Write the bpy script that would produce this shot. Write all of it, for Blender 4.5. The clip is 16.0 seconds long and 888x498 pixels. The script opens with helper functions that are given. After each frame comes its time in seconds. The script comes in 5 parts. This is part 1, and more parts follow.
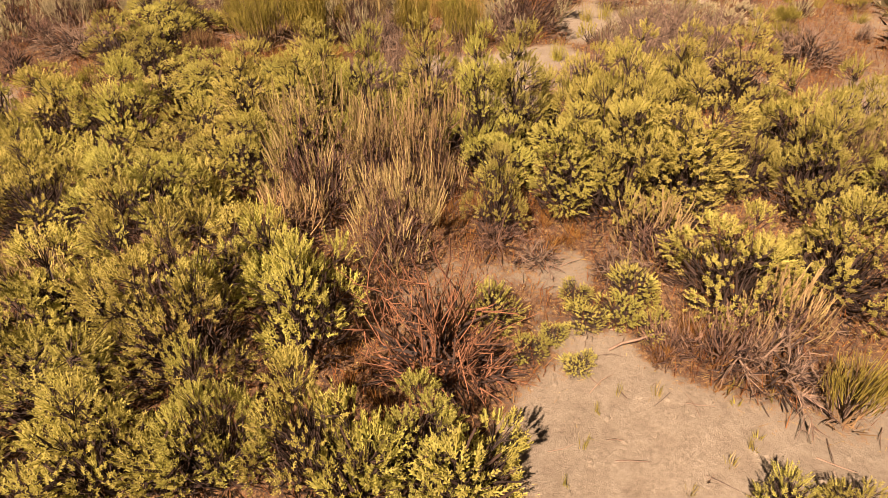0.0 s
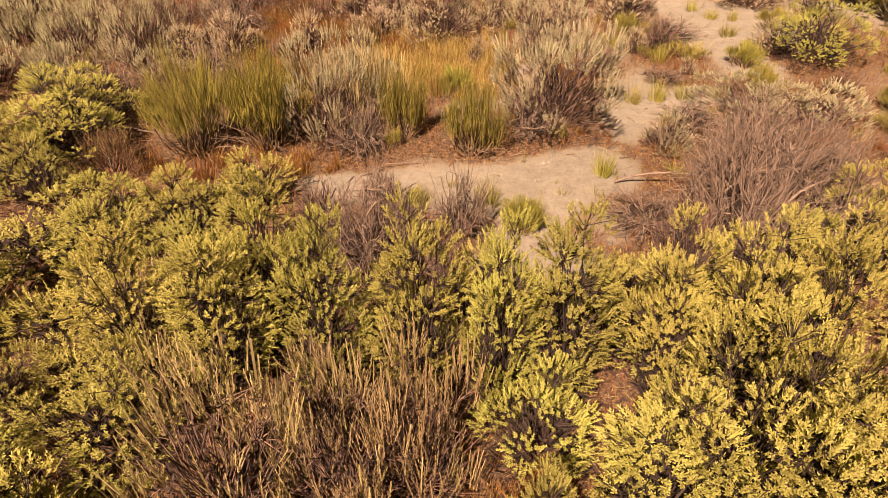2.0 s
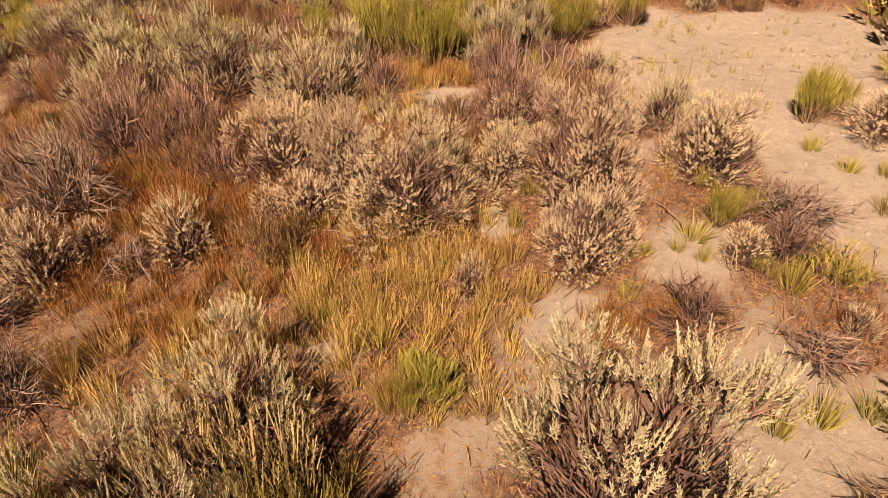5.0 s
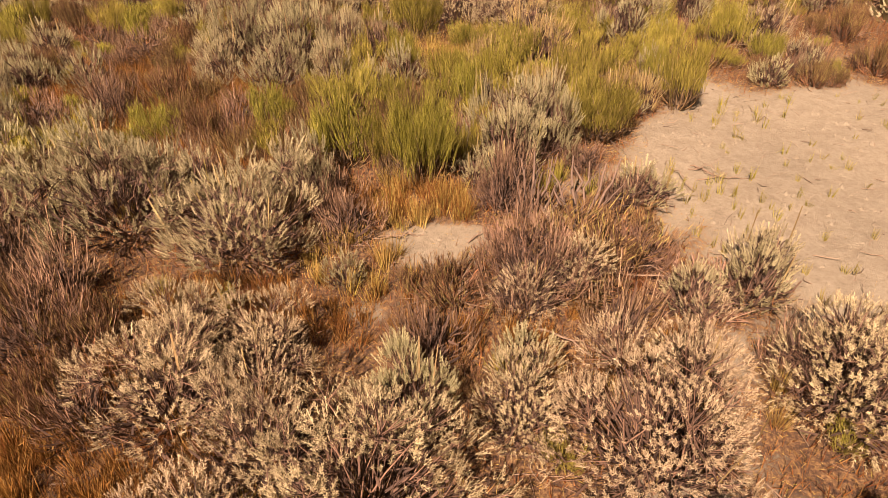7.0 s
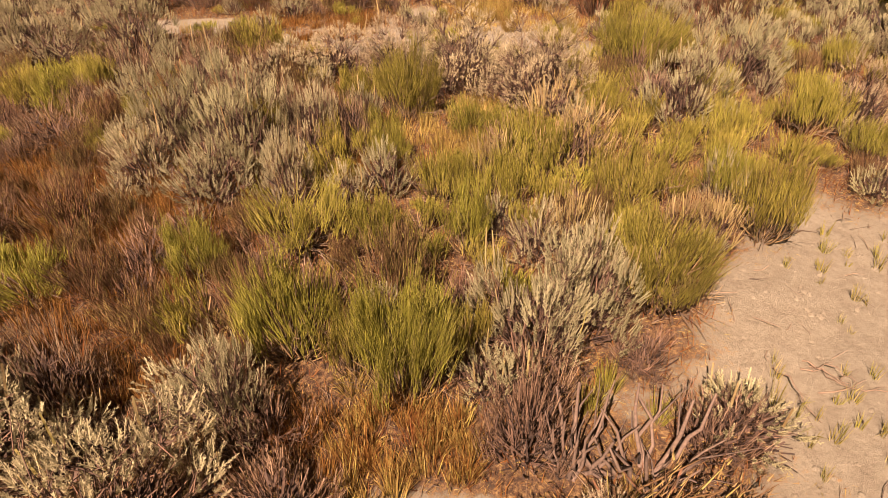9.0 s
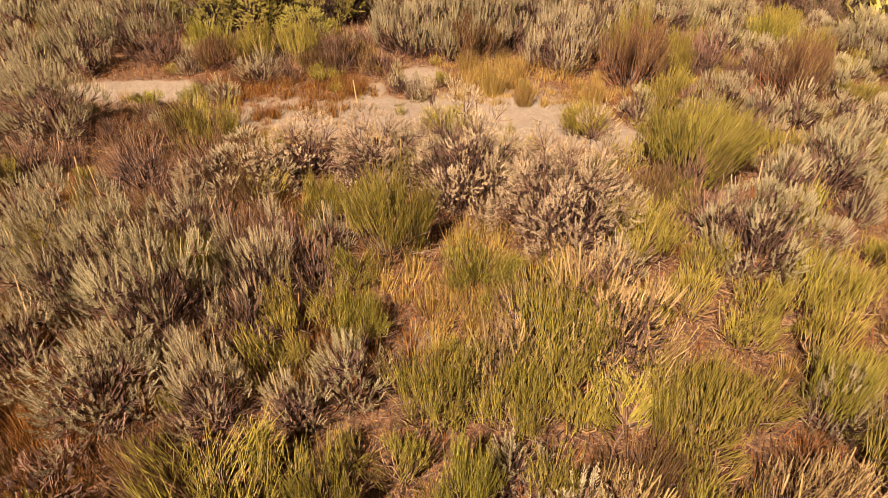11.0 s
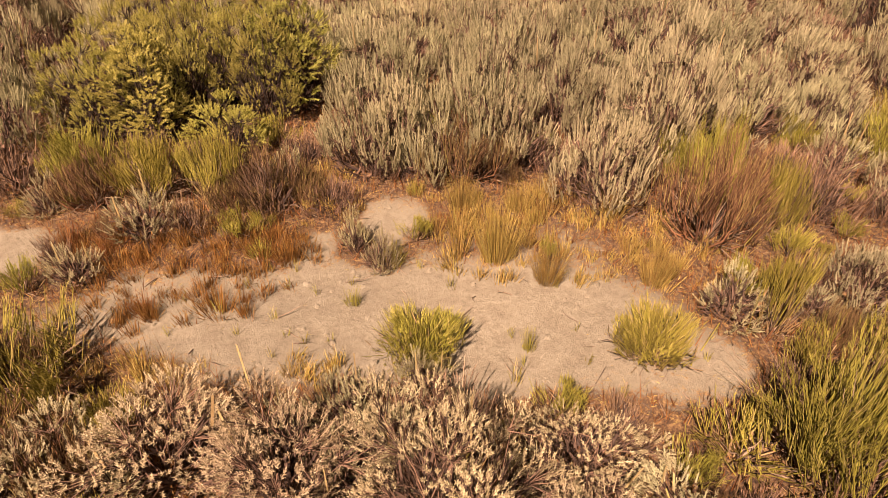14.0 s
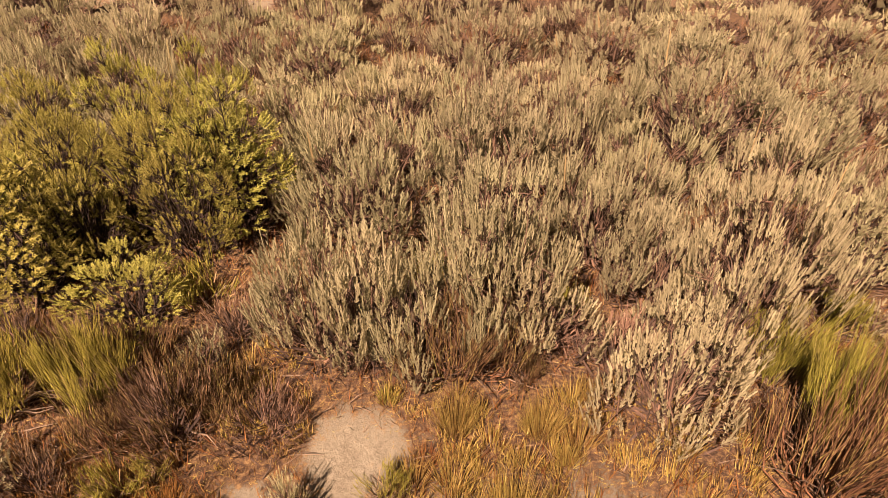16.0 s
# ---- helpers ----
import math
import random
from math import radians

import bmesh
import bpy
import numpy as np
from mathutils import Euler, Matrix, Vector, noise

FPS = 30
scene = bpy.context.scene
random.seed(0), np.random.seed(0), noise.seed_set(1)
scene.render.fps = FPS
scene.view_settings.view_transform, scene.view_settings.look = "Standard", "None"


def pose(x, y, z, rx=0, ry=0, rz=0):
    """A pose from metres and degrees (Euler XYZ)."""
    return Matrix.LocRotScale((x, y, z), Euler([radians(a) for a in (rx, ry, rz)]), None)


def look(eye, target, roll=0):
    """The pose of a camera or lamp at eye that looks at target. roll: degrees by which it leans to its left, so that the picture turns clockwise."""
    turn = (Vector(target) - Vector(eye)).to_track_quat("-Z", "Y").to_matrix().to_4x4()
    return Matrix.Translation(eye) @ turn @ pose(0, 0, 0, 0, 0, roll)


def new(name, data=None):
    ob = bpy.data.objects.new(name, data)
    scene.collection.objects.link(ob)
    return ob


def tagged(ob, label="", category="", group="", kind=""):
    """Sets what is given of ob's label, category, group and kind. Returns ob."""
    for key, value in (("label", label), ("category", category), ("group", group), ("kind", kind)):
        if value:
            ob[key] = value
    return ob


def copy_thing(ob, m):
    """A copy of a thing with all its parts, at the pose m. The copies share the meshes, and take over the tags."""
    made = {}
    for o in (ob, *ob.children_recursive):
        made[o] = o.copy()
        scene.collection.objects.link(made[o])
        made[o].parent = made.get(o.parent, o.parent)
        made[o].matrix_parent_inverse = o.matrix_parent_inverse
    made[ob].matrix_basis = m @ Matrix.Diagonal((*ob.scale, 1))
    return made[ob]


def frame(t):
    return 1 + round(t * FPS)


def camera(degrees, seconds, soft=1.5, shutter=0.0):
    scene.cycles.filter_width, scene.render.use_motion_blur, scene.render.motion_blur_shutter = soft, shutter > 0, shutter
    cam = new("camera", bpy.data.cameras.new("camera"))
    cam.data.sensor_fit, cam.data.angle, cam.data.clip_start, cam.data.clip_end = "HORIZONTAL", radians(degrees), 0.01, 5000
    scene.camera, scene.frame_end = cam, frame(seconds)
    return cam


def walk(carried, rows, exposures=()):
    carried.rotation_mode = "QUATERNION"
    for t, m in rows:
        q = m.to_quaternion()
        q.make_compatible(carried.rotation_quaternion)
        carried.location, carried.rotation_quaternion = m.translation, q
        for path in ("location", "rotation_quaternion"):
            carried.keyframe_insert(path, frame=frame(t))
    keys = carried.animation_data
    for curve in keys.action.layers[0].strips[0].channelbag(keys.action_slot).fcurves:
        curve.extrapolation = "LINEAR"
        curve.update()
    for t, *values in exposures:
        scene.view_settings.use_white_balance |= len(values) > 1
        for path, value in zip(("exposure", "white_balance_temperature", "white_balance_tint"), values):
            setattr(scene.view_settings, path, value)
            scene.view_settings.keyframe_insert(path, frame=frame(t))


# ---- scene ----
cam = camera(68.0, 16.0, soft=0.5)
PATH = [
    (0.0, (0.137, 0.287, 3.155), (0.136, 1.893, 1.962), -0.6),
    (0.5, (0.166, 0.959, 3.130), (0.165, 2.566, 1.939), -0.4),
    (1.0, (0.184, 1.672, 3.114), (0.182, 3.283, 1.928), -0.4),
    (1.5, (0.166, 2.427, 3.124), (0.164, 4.038, 1.939), -0.4),
    (2.0, (0.146, 3.199, 3.127), (0.143, 4.808, 1.940), -0.3),
    (2.5, (0.131, 3.974, 3.139), (0.130, 5.580, 1.947), -0.3),
    (3.0, (0.149, 4.743, 3.139), (0.149, 6.351, 1.948), -0.5),
    (3.5, (0.166, 5.520, 3.147), (0.169, 7.129, 1.959), -0.8),
    (3.7, (0.185, 5.809, 3.154), (0.186, 7.420, 1.969), -1.0),
    (5.8, (0.477, 8.976, 3.100), (0.462, 10.580, 1.906), -0.3),
    (6.0, (0.472, 9.241, 3.107), (0.458, 10.847, 1.914), -0.3),
    (6.5, (0.480, 9.921, 3.135), (0.466, 11.529, 1.945), -0.4),
    (7.0, (0.502, 10.592, 3.153), (0.485, 12.201, 1.964), -0.5),
    (7.5, (0.507, 11.232, 3.149), (0.489, 12.840, 1.960), -0.4),
    (8.0, (0.512, 11.886, 3.160), (0.493, 13.493, 1.970), -0.4),
    (8.5, (0.528, 12.535, 3.166), (0.505, 14.140, 1.973), -0.4),
    (9.0, (0.551, 13.150, 3.162), (0.523, 14.754, 1.968), -0.3),
    (9.2, (0.560, 13.410, 3.144), (0.531, 15.014, 1.950), -0.4),
    (11.3, (0.592, 15.814, 3.300), (0.553, 17.412, 2.098), 0.5),
    (11.5, (0.589, 16.056, 3.296), (0.550, 17.654, 2.093), 0.4),
    (12.0, (0.618, 16.631, 3.276), (0.576, 18.229, 2.074), 0.4),
    (12.5, (0.634, 17.200, 3.254), (0.594, 18.797, 2.051), 0.5),
    (13.0, (0.623, 17.767, 3.231), (0.582, 19.365, 2.030), 0.5),
    (13.5, (0.637, 18.332, 3.213), (0.592, 19.928, 2.009), 0.5),
    (14.0, (0.663, 18.880, 3.178), (0.618, 20.477, 1.976), 0.4),
    (14.5, (0.688, 19.441, 3.168), (0.640, 21.039, 1.966), 0.3),
    (15.0, (0.700, 20.009, 3.156), (0.652, 21.608, 1.955), 0.2),
    (15.5, (0.728, 20.646, 3.171), (0.673, 22.245, 1.971), 0.1),
    (16.0, (0.726, 21.240, 3.182), (0.651, 22.841, 1.985), -0.3),
]
walk(cam, [(t, look(eye, target, roll)) for t, eye, target, roll in PATH], exposures=[(0.0, 1.79, 8350, 39)])

# ---- light: a clear late-morning sky, the sun behind the flight ----
world = bpy.data.worlds.new("sky")
scene.world = world
world.use_nodes = True
sky = world.node_tree.nodes.new("ShaderNodeTexSky")
sky.sky_type, sky.sun_disc, sky.altitude = "NISHITA", False, 2000
sky.air_density, sky.dust_density = 0.4, 2.0
SUN_WAY = Vector((0.262, 0.619, -0.740)).normalized()
sky.sun_elevation = math.asin(-SUN_WAY.z)
sky.sun_rotation = math.atan2(-SUN_WAY.x, -SUN_WAY.y)
world.node_tree.links.new(sky.outputs[0], world.node_tree.nodes["Background"].inputs[0])
world.node_tree.nodes["Background"].inputs[1].default_value = 0.0065
sun = new("sun", bpy.data.lights.new("sun", "SUN"))
sun.data.energy, sun.data.angle, sun.data.color = 5.0, radians(0.53), (1.0, 0.88, 0.70)
sun.rotation_mode = "QUATERNION"
sun.rotation_quaternion = SUN_WAY.to_track_quat("-Z", "Y")
sun.location = (-8, -18, 24)


# ---- materials ----
def nodes_of(name):
    m = bpy.data.materials.new(name)
    m.use_nodes = True
    return m, m.node_tree.nodes, m.node_tree.links, m.node_tree.nodes["Principled BSDF"]


def ramp(nodes, stops):
    r = nodes.new("ShaderNodeValToRGB")
    while len(r.color_ramp.elements) < len(stops):
        r.color_ramp.elements.new(0.5)
    for e, (at, col) in zip(r.color_ramp.elements, stops):
        e.position, e.color = at, (*col, 1)
    return r


def leafy(name, stops, through_light=0.25, vary=0.25, rough=0.65, patch=6.0):
    """Foliage: each leaf takes its own shade, each plant its own tone; some light passes through."""
    m, n, l, p = nodes_of(name)
    geo, info = n.new("ShaderNodeNewGeometry"), n.new("ShaderNodeObjectInfo")
    r = ramp(n, stops)
    l.new(geo.outputs["Random Per Island"], r.inputs[0])
    hsv = n.new("ShaderNodeHueSaturation")
    mr = n.new("ShaderNodeMapRange")
    mr.inputs[3].default_value, mr.inputs[4].default_value = 1 - vary, 1 + vary * 0.6
    l.new(info.outputs["Random"], mr.inputs[0])
    l.new(mr.outputs[0], hsv.inputs["Value"])
    mh = n.new("ShaderNodeMapRange")
    mh.inputs[3].default_value, mh.inputs[4].default_value = 0.489, 0.513
    wig = n.new("ShaderNodeMath")
    wig.operation = "FRACT"
    mul = n.new("ShaderNodeMath")
    mul.operation, mul.inputs[1].default_value = "MULTIPLY", 7.31
    l.new(info.outputs["Random"], mul.inputs[0])
    l.new(mul.outputs[0], wig.inputs[0])
    l.new(wig.outputs[0], mh.inputs[0])
    l.new(mh.outputs[0], hsv.inputs["Hue"])
    tex, no = n.new("ShaderNodeTexCoord"), n.new("ShaderNodeTexNoise")
    no.inputs["Scale"].default_value, no.inputs["Detail"].default_value = patch, 2
    l.new(tex.outputs["Object"], no.inputs[0])
    blend = n.new("ShaderNodeMix")
    blend.data_type, blend.blend_type = "RGBA", "MULTIPLY"
    blend.inputs[0].default_value = 1.0
    pr = ramp(n, [(0.36, (0.78, 0.75, 0.71)), (0.65, (1.12, 1.12, 1.08))])
    l.new(no.outputs[0], pr.inputs[0])
    l.new(r.outputs[0], blend.inputs[6])
    l.new(pr.outputs[0], blend.inputs[7])
    fine = n.new("ShaderNodeTexNoise")
    fine.inputs["Scale"].default_value, fine.inputs["Detail"].default_value = 130, 1
    l.new(tex.outputs["Object"], fine.inputs[0])
    fr = ramp(n, [(0.38, (0.92, 0.91, 0.89)), (0.60, (1.05, 1.05, 1.04))])
    l.new(fine.outputs[0], fr.inputs[0])
    two = n.new("ShaderNodeMix")
    two.data_type, two.blend_type = "RGBA", "MULTIPLY"
    two.inputs[0].default_value = 1.0
    l.new(blend.outputs[2], two.inputs[6])
    l.new(fr.outputs[0], two.inputs[7])
    l.new(two.outputs[2], hsv.inputs["Color"])
    l.new(hsv.outputs[0], p.inputs["Base Color"])
    p.inputs["Roughness"].default_value = rough
    p.inputs["Specular IOR Level"].default_value = 0.25
    tr = n.new("ShaderNodeBsdfTranslucent")
    l.new(hsv.outputs[0], tr.inputs[0])
    mix = n.new("ShaderNodeMixShader")
    mix.inputs[0].default_value = through_light
    l.new(p.outputs[0], mix.inputs[1])
    l.new(tr.outputs[0], mix.inputs[2])
    l.new(mix.outputs[0], n["Material Output"].inputs[0])
    return m


def woody(name, dark, light, scale=30):
    """Weathered bark: streaked grey-brown with a fine relief."""
    m, n, l, p = nodes_of(name)
    tex = n.new("ShaderNodeTexCoord")
    no = n.new("ShaderNodeTexNoise")
    no.inputs["Scale"].default_value, no.inputs["Detail"].default_value = scale, 4
    l.new(tex.outputs["Object"], no.inputs[0])
    geo = n.new("ShaderNodeNewGeometry")
    add = n.new("ShaderNodeMath")
    add.operation = "MULTIPLY_ADD"
    add.inputs[1].default_value = 0.45
    l.new(geo.outputs["Random Per Island"], add.inputs[0])
    half = n.new("ShaderNodeMath")
    half.operation, half.inputs[1].default_value = "MULTIPLY", 0.6
    l.new(no.outputs[0], half.inputs[0])
    l.new(half.outputs[0], add.inputs[2])
    r = ramp(n, [(0.2, dark), (0.75, light)])
    l.new(add.outputs[0], r.inputs[0])
    l.new(r.outputs[0], p.inputs["Base Color"])
    p.inputs["Roughness"].default_value = 0.85
    b = n.new("ShaderNodeBump")
    b.inputs["Strength"].default_value, b.inputs["Distance"].default_value = 0.5, 0.004
    l.new(no.outputs[0], b.inputs["Height"])
    l.new(b.outputs[0], p.inputs["Normal"])
    return m


SAGE = leafy("sage_leaf", [(0.0, (0.330, 0.307, 0.197)), (0.4, (0.383, 0.363, 0.238)), (1.0, (0.428, 0.409, 0.277))], 0.48, 0.2)
BUFF = leafy("buff_stalk", [(0.0, (0.252, 0.173, 0.089)), (0.4, (0.327, 0.252, 0.131)), (0.8, (0.393, 0.318, 0.173)), (1.0, (0.318, 0.281, 0.093))], 0.3)
GREEN = leafy("yellow_green_leaf", [(0.0, (0.285, 0.280, 0.068)), (0.4, (0.345, 0.338, 0.092)), (1.0, (0.390, 0.370, 0.126))], 0.42, 0.22)
BROOM = leafy("broom_twig", [(0.0, (0.140, 0.113, 0.030)), (0.3, (0.226, 0.214, 0.042)), (0.8, (0.282, 0.260, 0.056)), (1.0, (0.370, 0.305, 0.130))], 0.25, 0.2)
GOLD = leafy("golden_grass", [(0.0, (0.184, 0.108, 0.035)), (0.4, (0.290, 0.199, 0.064)), (0.8, (0.378, 0.286, 0.112)), (1.0, (0.281, 0.257, 0.060))], 0.3, 0.2, patch=7)
RUST = leafy("rusty_grass", [(0.0, (0.115, 0.040, 0.013)), (0.4, (0.207, 0.085, 0.026)), (0.8, (0.271, 0.131, 0.042)), (1.0, (0.331, 0.207, 0.083))], 0.3, 0.2, patch=7)
# dark brown for filler strips and brush: shade put into the colour
SHADE_BROWN = woody("shade_brown", (0.011, 0.005, 0.004), (0.080, 0.046, 0.031))
# bark darkened near to black: the crown's inner shade put into the colour
CROWN_SHADE = woody("shaded_bark", (0.006, 0.003, 0.002), (0.034, 0.018, 0.011))
BARK = woody("grey_bark", (0.018, 0.008, 0.006), (0.160, 0.093, 0.062))
DEAD = woody("dead_wood", (0.026, 0.015, 0.011), (0.215, 0.153, 0.108))
OLDWOOD = woody("old_wood", (0.014, 0.009, 0.008), (0.165, 0.115, 0.088), 60)
STALK = woody("straw_stalk", (0.034, 0.019, 0.009), (0.230, 0.150, 0.070))
REDTWIG = woody("red_brown_twig", (0.040, 0.014, 0.006), (0.230, 0.105, 0.052))
ASH = leafy("dry_sage_leaf", [(0.0, (0.232, 0.182, 0.118)), (0.4, (0.350, 0.295, 0.200)), (1.0, (0.455, 0.398, 0.280))], 0.3, 0.18)
TWIG = leafy("dry_twig", [(0.0, (0.110, 0.062, 0.044)), (0.5, (0.200, 0.127, 0.090)), (1.0, (0.310, 0.220, 0.160))], 0.15)
UMBER = leafy("umber_twig", [(0.0, (0.070, 0.038, 0.024)), (0.45, (0.140, 0.080, 0.042)), (0.75, (0.215, 0.140, 0.070)), (1.0, (0.250, 0.225, 0.075))], 0.2)


def soil():
    """Pale pinkish sand; the attribute 'litter' turns it to brown plant litter."""
    m, n, l, p = nodes_of("sandy_soil")
    tex = n.new("ShaderNodeTexCoord")

    def noise_at(scale, detail=5, rough=0.6):
        q = n.new("ShaderNodeTexNoise")
        q.inputs["Scale"].default_value, q.inputs["Detail"].default_value = scale, detail
        q.inputs["Roughness"].default_value = rough
        l.new(tex.outputs["Object"], q.inputs[0])
        return q

    broad, mid, fine, grit = noise_at(0.9), noise_at(7), noise_at(26, 9, 0.85), noise_at(240, 3)
    sand = ramp(n, [(0.36, (0.122, 0.106, 0.078)), (0.48, (0.172, 0.154, 0.117)), (0.62, (0.205, 0.187, 0.146))])
    l.new(fine.outputs[0], sand.inputs[0])
    duff = ramp(n, [(0.40, (0.014, 0.006, 0.004)), (0.50, (0.080, 0.041, 0.019)), (0.60, (0.215, 0.135, 0.062))])
    l.new(fine.outputs[0], duff.inputs[0])
    att = n.new("ShaderNodeAttribute")
    att.attribute_name = "litter"
    a = n.new("ShaderNodeMath")
    a.operation = "ADD"
    l.new(att.outputs["Fac"], a.inputs[0])
    s = n.new("ShaderNodeMath")
    s.operation, s.inputs[1].default_value, s.inputs[2].default_value = "MULTIPLY_ADD", 1.9, -0.95
    l.new(fine.outputs[0], s.inputs[0])
    l.new(s.outputs[0], a.inputs[1])
    edge = n.new("ShaderNodeMapRange")
    edge.inputs[1].default_value, edge.inputs[2].default_value = 0.40, 0.62
    blotch = n.new("ShaderNodeMath")
    blotch.operation, blotch.inputs[1].default_value, blotch.inputs[2].default_value = "MULTIPLY_ADD", 0.9, -0.45
    l.new(mid.outputs[0], blotch.inputs[0])
    both = n.new("ShaderNodeMath")
    both.operation = "ADD"
    l.new(a.outputs[0], both.inputs[0])
    l.new(blotch.outputs[0], both.inputs[1])
    l.new(both.outputs[0], edge.inputs[0])
    mix = n.new("ShaderNodeMix")
    mix.data_type = "RGBA"
    l.new(edge.outputs[0], mix.inputs[0])
    l.new(sand.outputs[0], mix.inputs[6])
    l.new(duff.outputs[0], mix.inputs[7])
    tone = n.new("ShaderNodeMapRange")
    tone.inputs[3].default_value, tone.inputs[4].default_value = 0.82, 1.15
    l.new(broad.outputs[0], tone.inputs[0])
    hs = n.new("ShaderNodeHueSaturation")
    blot = n.new("ShaderNodeMix")
    blot.data_type, blot.blend_type = "RGBA", "MULTIPLY"
    blot.inputs[0].default_value = 1.0
    worn = ramp(n, [(0.38, (0.88, 0.85, 0.82)), (0.60, (1.05, 1.05, 1.04))])
    l.new(mid.outputs[0], worn.inputs[0])
    l.new(mix.outputs[2], blot.inputs[6])
    l.new(worn.outputs[0], blot.inputs[7])
    l.new(blot.outputs[2], hs.inputs["Color"])
    l.new(tone.outputs[0], hs.inputs["Value"])
    l.new(hs.outputs[0], p.inputs["Base Color"])
    p.inputs["Roughness"].default_value = 0.95
    b1, b2, b3 = (n.new("ShaderNodeBump") for _ in range(3))
    for b, src, dist, st in ((b1, mid, 0.03, 0.45), (b2, fine, 0.022, 0.75), (b3, grit, 0.004, 0.6)):
        b.inputs["Distance"].default_value, b.inputs["Strength"].default_value = dist, st
        l.new(src.outputs[0], b.inputs["Height"])
    l.new(b1.outputs[0], b2.inputs["Normal"])
    l.new(b2.outputs[0], b3.inputs["Normal"])
    l.new(b3.outputs[0], p.inputs["Normal"])
    return m


SOIL = soil()
rng = np.random.default_rng(7)


# ---- mesh building ----
class Pieces:
    """Collects the quads and triangles of many stems and leaves into one mesh."""

    def __init__(self):
        self.v, self.f, self.t, self.count = [], [], [], 0

    def add(self, verts, faces):
        (self.f if faces.shape[1] == 4 else self.t).append(faces + self.count)
        self.v.append(verts)
        self.count += len(verts)

    def tubes(self, paths, radii, sides=3):
        """Tapered tubes along paths (n, k, 3) with radii (n, k)."""
        n, k, _ = paths.shape
        if n == 0:
            return
        way = paths[:, -1] - paths[:, 0]
        way /= np.linalg.norm(way, axis=1, keepdims=True) + 1e-9
        side = np.cross(way, np.where(np.abs(way[:, 2:3]) > 0.8, [[1.0, 0, 0]], [[0, 0, 1.0]]))
        side /= np.linalg.norm(side, axis=1, keepdims=True) + 1e-9
        other = np.cross(way, side)
        ang = np.arange(sides) * 2 * np.pi / sides
        ring = np.cos(ang)[None, :, None] * side[:, None] + np.sin(ang)[None, :, None] * other[:, None]
        verts = paths[:, :, None, :] + ring[:, None] * radii[:, :, None, None]
        i = np.arange(n)[:, None, None] * k * sides + np.arange(k - 1)[None, :, None] * sides
        j = np.arange(sides)[None, None, :]
        jn = (j + 1) % sides
        self.add(verts.reshape(-1, 3), np.stack([i + j, i + jn, i + sides + jn, i + sides + j], -1).reshape(-1, 4))

    def leaves(self, at, way, length, width, face=None):
        """Narrow pointed leaves; face: the way that their upper side is turned to."""
        n = len(at)
        way = way / (np.linalg.norm(way, axis=1, keepdims=True) + 1e-9)
        side = np.cross(way, rng.normal(size=(n, 3)) if face is None else face)
        side *= (width / 2)[:, None] / (np.linalg.norm(side, axis=1, keepdims=True) + 1e-9)
        verts = np.stack([at - side, at + side, at + way * length[:, None]], 1)
        self.add(verts.reshape(-1, 3), np.arange(n * 3).reshape(n, 3))

    def strips(self, at, way, length, width):
        """Flat strips: bark shreds, shoot axes and the dark shade filler inside crowns."""
        n = len(at)
        way = way / (np.linalg.norm(way, axis=1, keepdims=True) + 1e-9)
        side = np.cross(way, rng.normal(size=(n, 3)))
        side *= (width / 2)[:, None] / (np.linalg.norm(side, axis=1, keepdims=True) + 1e-9)
        end = at + way * length[:, None]
        self.add(np.stack([at - side, at + side, end + side * 0.7, end - side * 0.7], 1).reshape(-1, 3), np.arange(n * 4).reshape(n, 4))

    def mesh(self, name, material):
        v = np.concatenate(self.v).astype(np.float32)
        q = np.concatenate(self.f) if self.f else np.zeros((0, 4), int)
        t = np.concatenate(self.t) if self.t else np.zeros((0, 3), int)
        me = bpy.data.meshes.new(name)
        me.vertices.add(len(v))
        me.vertices.foreach_set("co", v.ravel())
        me.loops.add(q.size + t.size)
        me.loops.foreach_set("vertex_index", np.concatenate([q.ravel(), t.ravel()]).astype(np.int32))
        me.polygons.add(len(q) + len(t))
        me.polygons.foreach_set("loop_start", np.concatenate([np.arange(len(q)) * 4, q.size + np.arange(len(t)) * 3]).astype(np.int32))
        me.update(calc_edges=True)
        me.materials.append(material)
        return me


def unit(v):
    return v / (np.linalg.norm(v, axis=-1, keepdims=True) + 1e-9)


def bend(a, b, k, sag, jitter):
    """Curved paths from a to b (n, 3) with k points, bowed and slightly crooked."""
    u = np.linspace(0, 1, k)[None, :, None]
    p = a[:, None] * (1 - u) + b[:, None] * u
    bow = 4 * u * (1 - u)
    p = p + bow * sag[:, None]
    crook = rng.normal(size=(len(a), k, 3)) * jitter
    crook[:, 0] = 0
    return p + crook * np.minimum(1, u * 4)


def part(name, me, parent, label="", kind=""):
    o = new(name, me)
    o.parent = parent
    if kind:
        o["kind"] = kind
    if label:
        o["label"] = label
    return o


def dome(n, R, H, low=0.1):
    """Points spread over a lumpy mound of radius R and height H, and the ways outward."""
    az = rng.uniform(0, 2 * np.pi, n)
    el = np.arcsin(rng.uniform(np.sin(low), 1, n))
    lump = 1 + 0.16 * np.sin(3 * az + rng.uniform(0, 6)) + 0.12 * np.sin(5 * az + rng.uniform(0, 6)) * np.cos(el)
    lump = lump * rng.uniform(0.78, 1.06, n)
    out = np.stack([np.cos(az) * np.cos(el), np.sin(az) * np.cos(el), np.sin(el)], 1)
    return out * np.array([R, R, H]) * lump[:, None], out


